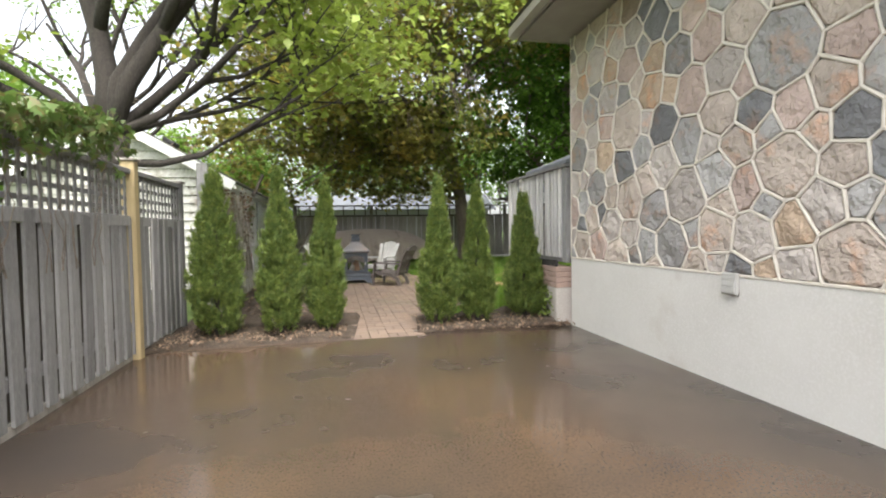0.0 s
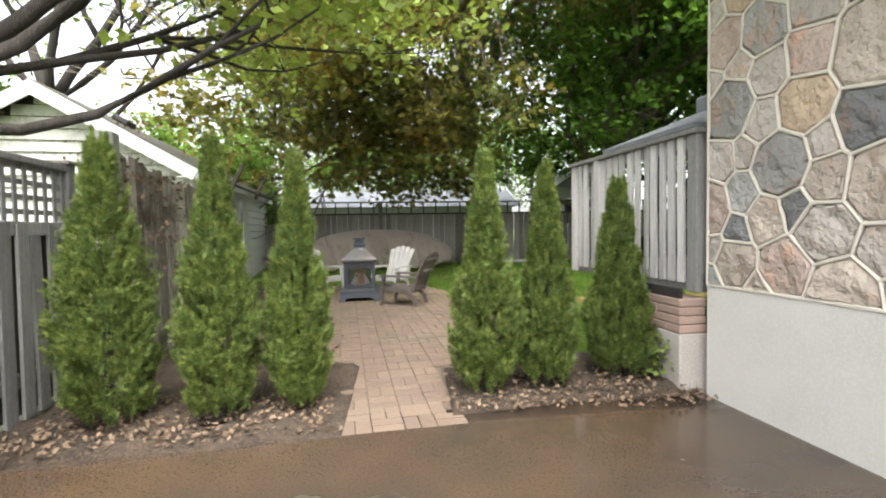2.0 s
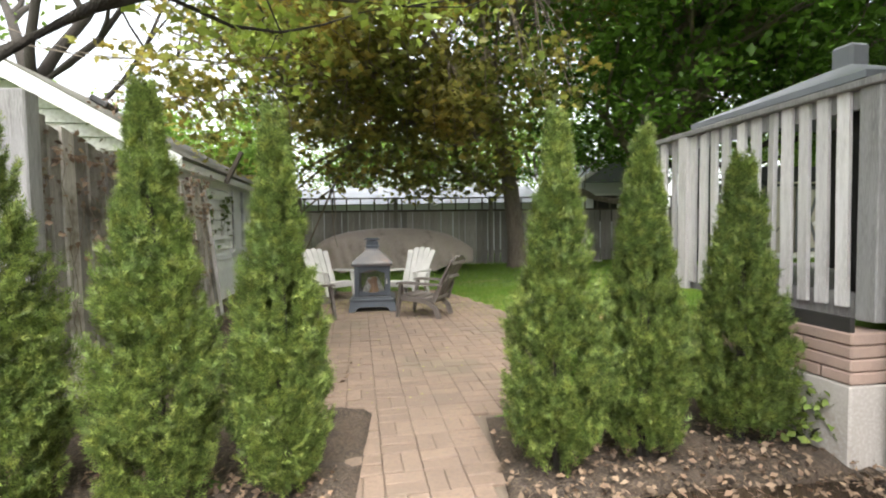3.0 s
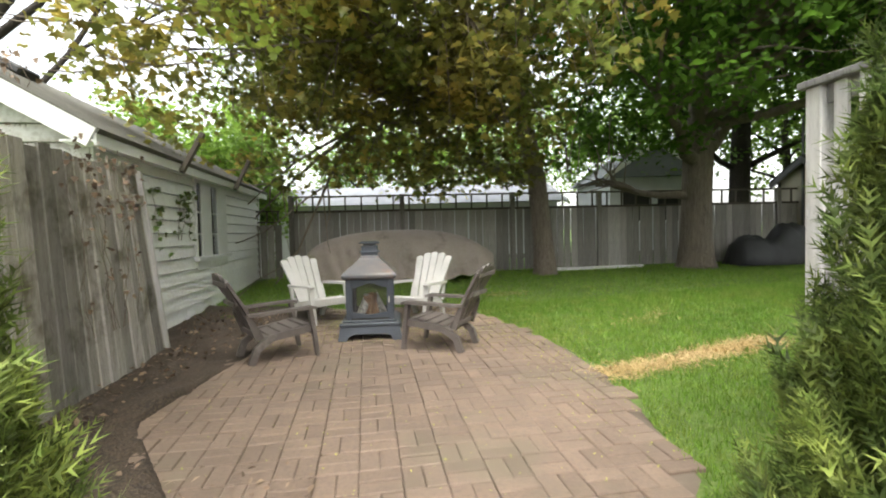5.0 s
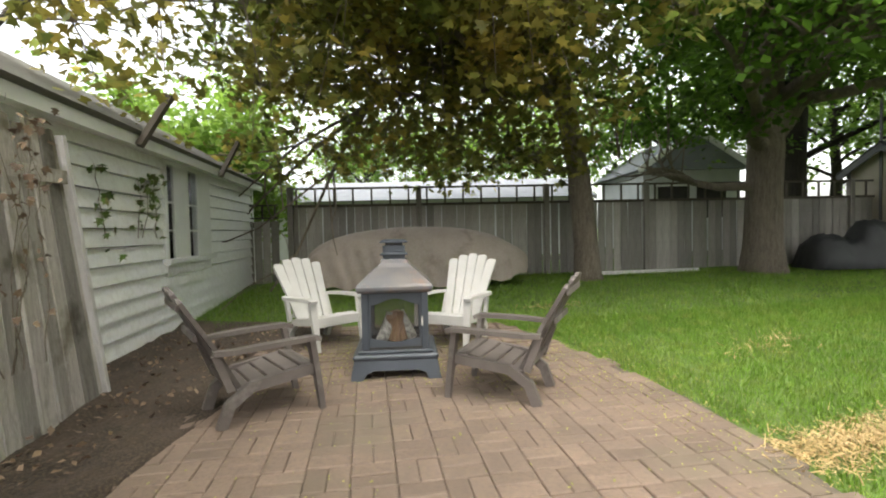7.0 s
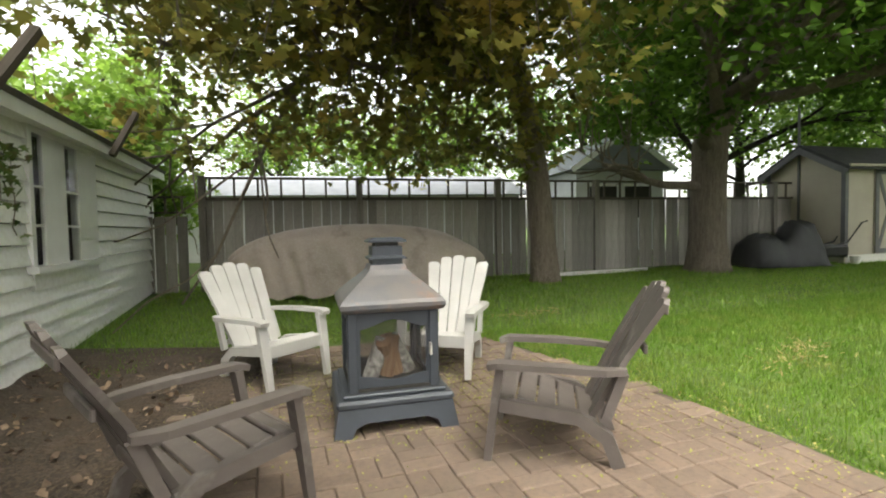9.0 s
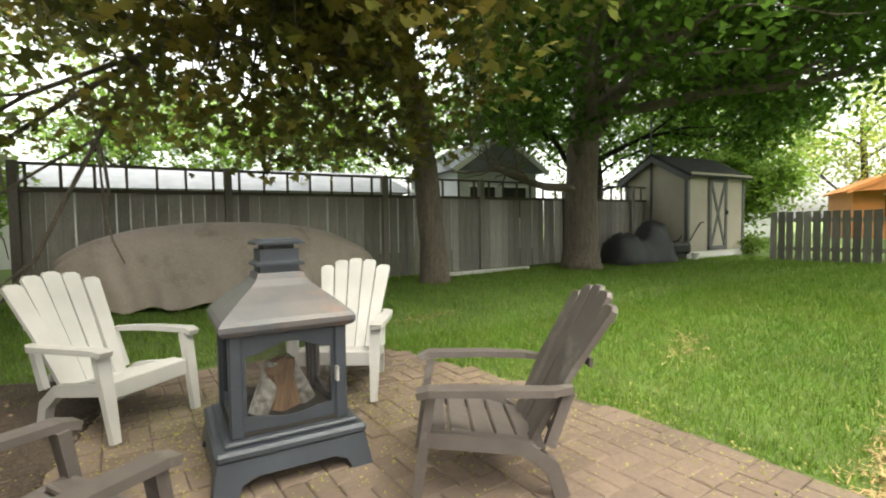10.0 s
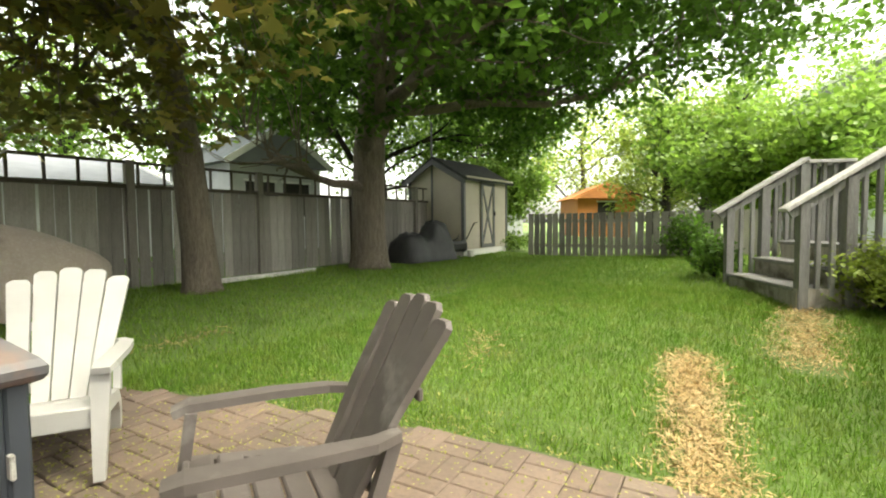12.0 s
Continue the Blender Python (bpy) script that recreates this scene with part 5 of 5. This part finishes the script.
# ---- patio furniture ----
def fire_pit():
    m = pose(-1.72, 11.54, gz(-1.7, 11.5) - 0.005, 0, 0, 5) @ Matrix.Diagonal((0.97, 0.97, 0.945, 1))
    f = thing("outdoor_fireplace", m, "blue-grey steel outdoor fireplace with logs behind mesh doors", "fireplace")
    W = 0.37
    # flared base with arched apron on each side
    for k in range(4):
        bm = bmesh.new()
        prism(bm, [(-W, 0), (-W + 0.1, 0), (-W + 0.13, 0.06), (-W + 0.19, 0.085), (W - 0.19, 0.085), (W - 0.13, 0.06), (W - 0.1, 0), (W, 0), (W - 0.035, 0.17), (-W + 0.035, 0.17)], 0.02, Matrix.Rotation(k * math.pi / 2, 4, "Z") @ Matrix.Translation((0, -W, 0)) @ Matrix.Rotation(radians(-10), 4, "X"))
        part("apron", bm, M["iron"], f)
    part("base_top", boxed((-W + 0.02, -W + 0.02, 0.165), (W - 0.02, W - 0.02, 0.215), bevel=0.015), M["iron"], f)
    part("plinth", boxed((-0.31, -0.31, 0.215), (0.31, 0.31, 0.24), bevel=0.008), M["iron"], f)
    B = 0.245
    for x in (-1, 1):
        for y in (-1, 1):
            part("corner_post", boxed((x * B - 0.03, y * B - 0.03, 0.24), (x * B + 0.03, y * B + 0.03, 0.74), bevel=0.008), M["iron"], f)
    arch = [(-0.2 + 0.4 * t, 0.62 + 0.055 * math.sin(math.pi * t) ** 2) for t in [k / 10 for k in range(11)]]
    low = [(-0.2 + 0.4 * t, 0.33 - 0.03 * math.sin(math.pi * t) ** 2) for t in [k / 10 for k in range(11)]]
    for k in range(4):
        r = Matrix.Rotation(k * math.pi / 2, 4, "Z")
        bm = bmesh.new()
        prism(bm, [(-0.228, 0.735), (0.228, 0.735), (0.228, 0.6)] + [(0.2, 0.6)] + arch[::-1] + [(-0.2, 0.6), (-0.228, 0.6)], 0.016, r @ Matrix.Translation((0, -B - 0.012, 0)))
        prism(bm, [(-0.228, 0.24), (0.228, 0.24), (0.228, 0.35), (0.2, 0.35)] + low[::-1] + [(-0.2, 0.35), (-0.228, 0.35)], 0.016, r @ Matrix.Translation((0, -B - 0.012, 0)))
        box(bm, (-0.228, -B - 0.012, 0.35), (-0.2, -B + 0.004, 0.6), r)
        box(bm, (0.2, -B - 0.012, 0.35), (0.228, -B + 0.004, 0.6), r)
        door = part("door" if k == 0 else "side_screen", bm, M["iron"], f)
        part("mesh_screen", boxed((-0.205, -B + 0.006, 0.3), (0.205, -B + 0.01, 0.675), r), M["mesh"], door, "sooty spark mesh")
        if k == 0:
            part("handle", boxed((0.215, -B - 0.05, 0.44), (0.23, -B - 0.012, 0.52), bevel=0.004), M["birch"], door)
            for z in (0.3, 0.68):
                part("hinge", tube(bmesh.new(), [(-0.232, -B - 0.016, z), (-0.232, -B - 0.016, z + 0.05)], [0.008, 0.008], 8), M["iron"], door)
    part("hearth", boxed((-0.27, -0.27, 0.24), (0.27, 0.27, 0.26)), M["dark"], f)
    # roof: lip, sloping hood, two-tier chimney
    bm = bmesh.new()
    rings = []
    for w, z in ((0.285, 0.725), (0.302, 0.733), (0.314, 0.752), (0.314, 0.778), (0.3, 0.8), (0.235, 0.862), (0.15, 0.935), (0.12, 0.968), (0.11, 1.0)):
        rings.append([bm.verts.new((x * w, y * w, z)) for x, y in ((-1, -1), (1, -1), (1, 1), (-1, 1))])
    for a, b in zip(rings, rings[1:]):
        for k in range(4):
            bm.faces.new((a[k], a[(k + 1) % 4], b[(k + 1) % 4], b[k]))
    bm.faces.new(rings[0][::-1])
    bm.faces.new(rings[-1])
    part("hood", bm, M["rust_iron"], f, "heat-faded sloping steel hood")
    part("chimney", boxed((-0.095, -0.095, 1.0), (0.095, 0.095, 1.12)), M["iron"], f)
    for z, w in ((1.035, 0.118), (1.145, 0.12)):
        bm = bmesh.new()
        r = [[bm.verts.new((x * ww, y * ww, zz)) for x, y in ((-1, -1), (1, -1), (1, 1), (-1, 1))] for ww, zz in ((w, z), (w, z + 0.012), (w - 0.03, z + 0.03))]
        for a, b in zip(r, r[1:]):
            for k in range(4):
                bm.faces.new((a[k], a[(k + 1) % 4], b[(k + 1) % 4], b[k]))
        bm.faces.new(r[0][::-1])
        bm.faces.new(r[-1])
        part("chimney_cap", bm, M["iron"], f)
    part("chimney_neck", boxed((-0.075, -0.075, 1.12), (0.075, 0.075, 1.15)), M["black_metal"], f)
    rng = random.Random(6)
    for k, (x, lean, yaw, mt) in enumerate(((-0.13, 24, 10, "birch"), (-0.02, 8, -20, "log"), (0.05, -12, 30, "log"), (0.14, -26, 0, "birch"), (0.02, -30, 80, "log"))):
        bm = bmesh.new()
        r = 0.05
        tube(bm, [(0, 0, 0), (0.004, 0, 0.12), (0, 0.003, 0.27)], [r, r * 1.05, r * 0.96], 9)
        lg = thing("firewood_log", m @ Matrix.Translation((x, -0.02 + 0.03 * k - 0.06, 0.265)) @ Euler((radians(-8), radians(lean), radians(yaw))).to_matrix().to_4x4(), "split firewood log leaning inside the outdoor fireplace", "log", group="logs in the fireplace")
        part("wood", bm, M[mt], lg)


fire_pit()


def sweep_bar(bm, pts, w, t):
    """A flat bar through points in the y, z plane at x: (x, y, z), w across x, t thick."""
    rings = []
    pv = [Vector(p) for p in pts]
    for i, p in enumerate(pv):
        d = (pv[min(i + 1, len(pv) - 1)] - pv[max(i - 1, 0)]).normalized()
        n = Vector((1, 0, 0)).cross(d).normalized()
        ww = w[i] if isinstance(w, (list, tuple)) else w
        rings.append([bm.verts.new(p + Vector((sx * ww / 2, 0, 0)) + n * sn * t / 2) for sx, sn in ((-1, -1), (1, -1), (1, 1), (-1, 1))])
    for a, b in zip(rings, rings[1:]):
        for k in range(4):
            bm.faces.new((a[k], a[(k + 1) % 4], b[(k + 1) % 4], b[k]))
    bm.faces.new(rings[0][::-1])
    bm.faces.new(rings[-1])
    return bm


def lounge_chair(m, material, label, group):
    """Moulded resin garden chair with fan back, front towards +y."""
    c = thing("garden_chair", m, label, "chair", group)
    # back slats fan out from the seat; the tops make an arc
    for k in range(5):
        u = (k - 2) / 2
        x0, x1 = u * 0.155, u * 0.225
        top = 0.845 - 0.055 * u * u
        pts = [(x0, -0.17, 0.22), (x0 + (x1 - x0) * 0.5, -0.325, 0.52), (x1, -0.49, top)]
        bm = bmesh.new()
        rings = []
        for i, (x, y, z) in enumerate(pts):
            ww = (0.07, 0.088, 0.104)[i]
            curve = 0.03 * u * u
            rings.append([bm.verts.new(Vector((x + sx * ww / 2, y + curve + sy * 0.012, z + sy * 0.006))) for sx, sy in ((-1, -1), (1, -1), (1, 1), (-1, 1))])
        tip = [(x1 - 0.03, top + 0.022), (x1 + 0.03, top + 0.022)]
        rings.append([bm.verts.new((x, -0.498 + 0.03 * u * u + sy * 0.012, z)) for x, z, sy in ((tip[0][0], tip[0][1], -1), (tip[1][0], tip[1][1], -1), (tip[1][0], tip[1][1], 1), (tip[0][0], tip[0][1], 1))])
        for a, b in zip(rings, rings[1:]):
            for q in range(4):
                bm.faces.new((a[q], a[(q + 1) % 4], b[(q + 1) % 4], b[q]))
        bm.faces.new(rings[0][::-1])
        bm.faces.new(rings[-1])
        part("back_slat", bm, material, c)
    for z, y, w in ((0.28, -0.208, 0.2), (0.57, -0.365, 0.22), (0.76, -0.45, 0.24)):
        part("back_brace", boxed((-w, y - 0.028, z - 0.022), (w, y - 0.008, z + 0.022), bevel=0.005), material, c)
    # seat slats dip towards the back
    for k in range(5):
        y = 0.27 - k * 0.098
        z = 0.32 - 0.025 * k + (-0.015 if k == 0 else 0)
        part("seat_slat", boxed((-0.235, -0.044, -0.012), (0.235, 0.044, 0.012), Matrix.Translation((0, y, z)) @ Matrix.Rotation(radians(14 if k else -12), 4, "X"), bevel=0.006), material, c)
    part("front_apron", boxed((-0.245, 0.3, 0.22), (0.245, 0.325, 0.315), bevel=0.006), material, c)
    for s in (-1, 1):
        x = s * 0.27
        part("front_leg", sweep_bar(bmesh.new(), [(x - s * 0.01, 0.36, 0.0), (x - s * 0.005, 0.33, 0.22), (x, 0.29, 0.475)], [0.042, 0.062, 0.075], 0.038), material, c)
        part("rear_leg", sweep_bar(bmesh.new(), [(x - s * 0.055, -0.26, 0.0), (x - s * 0.045, -0.21, 0.14), (x - s * 0.03, -0.08, 0.235), (x - s * 0.02, 0.3, 0.28)], [0.045, 0.05, 0.05, 0.045], 0.065), material, c)
        bm = bmesh.new()
        sweep_bar(bm, [(x + s * 0.01, 0.35, 0.475), (x + s * 0.02, 0.3, 0.49), (x + s * 0.03, 0.0, 0.485), (x + s * 0.02, -0.2, 0.475), (x - s * 0.025, -0.295, 0.47)], [0.07, 0.085, 0.078, 0.065, 0.05], 0.03)
        part("armrest", bm, material, c)
        part("arm_bracket", sweep_bar(bmesh.new(), [(x - s * 0.03, -0.2, 0.23), (x - s * 0.035, -0.285, 0.46)], 0.035, 0.045), material, c)
    return c


def facing(x, y, fx, fy, lift=0.004):
    return pose(x, y, gz(x, y) + lift, 0, 0, math.degrees(math.atan2(fy, fx)) - 90)


lounge_chair(facing(-1.19, 12.35, -0.44, -0.9), M["white_plastic"], "white resin fan-back garden chair on the brick patio", "chairs round the fireplace")
lounge_chair(facing(-2.585, 12.38, 0.72, -0.69), M["white_plastic"], "white resin fan-back garden chair on the brick patio", "chairs round the fireplace")
lounge_chair(facing(-0.85, 10.87, -0.915, 0.4), M["brown_plastic"], "faded brown resin fan-back garden chair on the brick patio", "chairs round the fireplace")
lounge_chair(facing(-2.57, 10.61, 0.8, 0.6), M["brown_plastic"], "faded brown resin fan-back garden chair on the brick patio", "chairs round the fireplace")


# ---- covered boat ----
def covered_boat():
    z0 = gz(-2, 16.3)
    c = thing("covered_boat", pose(-1.78, 16.25, z0, 0, 0, 2), "boat under a wrinkled beige tarpaulin on the lawn", "boat cover")
    bm = bmesh.new()
    L, n, k = 4.0, 80, 34
    grid = []
    for i in range(n + 1):
        u = i / n * 2 - 1
        e = max(0.0, 1 - abs(u) ** 3.2)
        half = 0.62 * e ** 0.55 + 0.03
        top = 0.55 + 0.5 * e ** 0.8 - 0.1 * max(u, 0)
        line = []
        for j in range(k + 1):
            a = math.pi * j / k
            cx = math.cos(a)
            y = half * (abs(cx) ** 0.6) * (1 if cx > 0 else -1)
            s = math.sin(a) ** 0.7
            hem = 0.02 + 0.22 * max(u, 0) ** 4
            z = hem + (top - hem) * s
            fold = (1 - s) * (0.05 * noise.noise((u * 9, j * 0.12, 2)) + 0.035 * math.sin(u * 46 + 3 * noise.noise((u * 4, 0, 0)) + z * 8))
            dip = 0.03 * noise.noise((u * 3, j * 0.25, 9))
            line.append(bm.verts.new((u * L / 2 + 0.05 * noise.noise((j * 0.3, u * 2, 1)), y + (fold if y > 0 else -fold), z + dip + 0.03 * (1 - s) * math.sin(u * 23))))
        grid.append(line)
    for i in range(n):
        for j in range(k):
            bm.faces.new((grid[i][j], grid[i + 1][j], grid[i + 1][j + 1], grid[i][j + 1]))
    part("tarpaulin", bm, M["tarp"], c, smooth=True)
    part("hull", tube(bmesh.new(), [(-1.6, 0, 0.28), (0, 0, 0.24), (1.6, 0, 0.28)], [0.2, 0.34, 0.2], 12), M["dark"], c)
    for x in (-1.1, 1.1):
        part("stand", boxed((x - 0.05, -0.35, -0.02), (x + 0.05, 0.35, 0.2)), M["dark_wood"], c)


covered_boat()


def draped(name, m, size, label, category, material, seed, humps):
    bm = bmesh.new()
    n = 22
    g = []
    for i in range(n + 1):
        row = []
        for j in range(n + 1):
            u, v = i / n * 2 - 1, j / n * 2 - 1
            r = max(abs(u), abs(v))
            h = max((hz * max(0.0, 1 - ((u - hx) / hw) ** 4 - (v / 0.9) ** 2) ** 0.7 if abs((u - hx) / hw) < 1 and abs(v) < 0.9 else 0) for hx, hw, hz in humps)
            row.append(bm.verts.new((u * size[0] / 2 * (1 + 0.04 * noise.noise((u * 3, v * 3, seed))), v * size[1] / 2, h * size[2] + (0.12 * noise.noise((u * 3.1, v * 3.1, seed)) + 0.06 * noise.noise((u * 8, v * 8, seed))) * (r < 0.86))))
        g.append(row)
    for i in range(n):
        for j in range(n):
            bm.faces.new((g[i][j], g[i + 1][j], g[i + 1][j + 1], g[i][j + 1]))
    t = thing(name, m, label, category)
    part("cover", bm, material, t, smooth=True)
    return t


draped("covered_mower", pose(6.65, 16.95, gz(6.8, 17.0), 0, 0, 0), (1.9, 1.0, 1.08), "garden machines under a black cover beside the shed", "covered machine", M["black_cover"], 3, [(-0.5, 0.5, 0.62), (0.0, 0.6, 0.55), (0.45, 0.5, 0.85)])
cart = thing("hand_cart", pose(7.9, 16.9, gz(8.3, 16.9)), "dark metal hand cart with raised handles beside the shed", "cart")
for y in (-0.15, 0.15):
    part("handle", tube(bmesh.new(), [(-0.3, y, 0.35), (0.2, y, 0.45), (0.55, y, 0.85), (0.68, y, 0.88)], [0.018] * 4, 7), M["black_metal"], cart)
part("tray", boxed((-0.5, -0.25, 0.15), (0.15, 0.25, 0.4), bevel=0.05), M["black_metal"], cart)
part("wheel", tube(bmesh.new(), [(-0.45, -0.05, 0.16), (-0.45, 0.05, 0.16)], [0.16, 0.16], 14), M["dark"], cart)
pot = thing("flower_pot", pose(8.3, 16.75, gz(8.3, 16.75)), "small pale plant pot on the lawn edge", "pot")
part("bowl", tube(bmesh.new(), [(0, 0, 0), (0, 0, 0.16)], [0.07, 0.11], 12), M["stucco"], pot)


edging = thing("edging_board", pose(2.7, 17.05, gz(2.7, 17.05), 0, 0, 9), "pale timber board lying along the foot of the fence", "board")
part("plank", boxed((-1.15, -0.05, -0.02), (1.15, 0.05, 0.05), bevel=0.008), M["pale_wood"], edging)


# ---- neighbours ----
def neighbour(x, y, yaw, w, d, h, rise, wall, roof, label, windows=2):
    n = thing("neighbour_house", pose(x, y, gz(x, y), 0, 0, yaw), label, "house")
    part("wall", boxed((-w / 2, 0, -0.2), (w / 2, d, h)), M[wall], n)
    bm = bmesh.new()
    prism(bm, [(-w / 2 - 0.3, h), (w / 2 + 0.3, h), (0, h + rise)], d + 0.6, Matrix.Translation((0, -0.3, 0)))
    part("roof", bm, M[roof], n)
    slope = math.atan2(rise, w / 2 + 0.3)
    run = math.hypot(rise, w / 2 + 0.3)
    for sgn in (-1, 1):
        mm = Matrix.Translation((0, -0.33, h + rise)) @ Matrix.Rotation(sgn * slope, 4, "Y")
        part("barge_board", boxed((min(0, sgn * run), 0, -0.12), (max(0, sgn * run), 0.03, 0.05), mm), M[wall if wall == "orange_paint" else "white_trim"], n)
    for k in range(windows):
        xx = (k - (windows - 1) / 2) * w / (windows + 0.5)
        # opaque near-black panel in place of glass and an unlit room
        win = part("window", boxed((xx - 0.45, -0.03, h * 0.4), (xx + 0.45, 0.0, h * 0.4 + 1.0)), M["dark"], n)
        part("frame", boxed((xx - 0.52, -0.05, h * 0.4 - 0.07), (xx + 0.52, -0.03, h * 0.4)), M["white_trim"], win)
        part("frame", boxed((xx - 0.52, -0.05, h * 0.4 + 1.0), (xx + 0.52, -0.03, h * 0.4 + 1.07)), M["white_trim"], win)
    return n


neighbour(3.2, 26, 90, 6, 11, 1.8, 0.9, "pale_siding", "slate_roof", "pale low house with grey roof beyond the back fence")
neighbour(6.4, 22.5, 0, 3.0, 4, 2.5, 1.2, "pale_siding", "slate_roof", "pale house with grey gable roof beyond the back fence")
neighbour(23.2, 18.8, -52, 3.0, 4, 2.0, 0.8, "orange_paint", "orange_paint", "orange timber garden building beyond the picket fence", 1)
neighbour(19.5, 25, -45, 6, 6, 2.6, 1.4, "pale_siding", "slate_roof", "pale house with grey roof beyond the shed")
neighbour(24, 8, -90, 9, 8, 5.0, 2.2, "pale_siding", "slate_roof", "tall pale house with slate roof behind the trees")


# ---- pavers, last of the setting ----
def pavers():
    """Basket weave of brick pairs, laid parallel to the fence."""
    turn = Matrix.Rotation(radians(9.2), 4, "Z")
    S, gap = 0.22, 0.0035
    rng = random.Random(7)

    def brick_bm(bm, w, d, h, m):
        b = 0.006
        base = [bm.verts.new(m @ Vector(p)) for p in ((-w / 2, -d / 2, -0.03), (w / 2, -d / 2, -0.03), (w / 2, d / 2, -0.03), (-w / 2, d / 2, -0.03))]
        mid = [bm.verts.new(m @ Vector(p)) for p in ((-w / 2, -d / 2, h - b), (w / 2, -d / 2, h - b), (w / 2, d / 2, h - b), (-w / 2, d / 2, h - b))]
        top = [bm.verts.new(m @ Vector(p)) for p in ((-w / 2 + b, -d / 2 + b, h), (w / 2 - b, -d / 2 + b, h), (w / 2 - b, d / 2 - b, h), (-w / 2 + b, d / 2 - b, h))]
        for a, c in ((base, mid), (mid, top)):
            for k in range(4):
                bm.faces.new((a[k], a[(k + 1) % 4], c[(k + 1) % 4], c[k]))
        bm.faces.new(top)

    one = bmesh.new()
    brick_bm(one, S - gap, S / 2 - gap, 0.004, Matrix())
    shared = mesh_of(one, "brick", M["brick"])
    rest = bmesh.new()
    count = 0
    for i in range(-30, 40):
        for j in range(15, 70):
            for k in (-1, 1):
                flat = (i + j) % 2 == 0
                p = Vector((i * S, j * S, 0)) + (Vector((0, k * S / 4, 0)) if flat else Vector((k * S / 4, 0, 0)))
                q = turn @ p
                q.x += 0.15
                if not 6.0 < q.y < 13.15:
                    continue
                lo, hi = patio_edges(q.y)
                if not lo + 0.05 < q.x < hi - 0.03:
                    continue
                q.z = gz(q.x, q.y) + rng.uniform(-0.003, 0.003)
                tilt = Euler((rng.uniform(-0.012, 0.012), rng.uniform(-0.012, 0.012), rng.uniform(-0.015, 0.015) + (0 if flat else math.pi / 2))).to_matrix().to_4x4()
                m = Matrix.Translation(q) @ turn @ tilt
                if -2.2 < q.x < 0.3 and 7.6 < q.y < 10.4 and count < 300:
                    b = part("brick", shared, None, patio)
                    b.matrix_basis = m
                    count += 1
                else:
                    brick_bm(rest, S - gap, S / 2 - gap, 0.004, m)
    r = part("bricks", rest, M["brick_far"], patio)
    tagged(r, "worn brown clay pavers in basket weave", kind="stuff")


pavers()
stones()
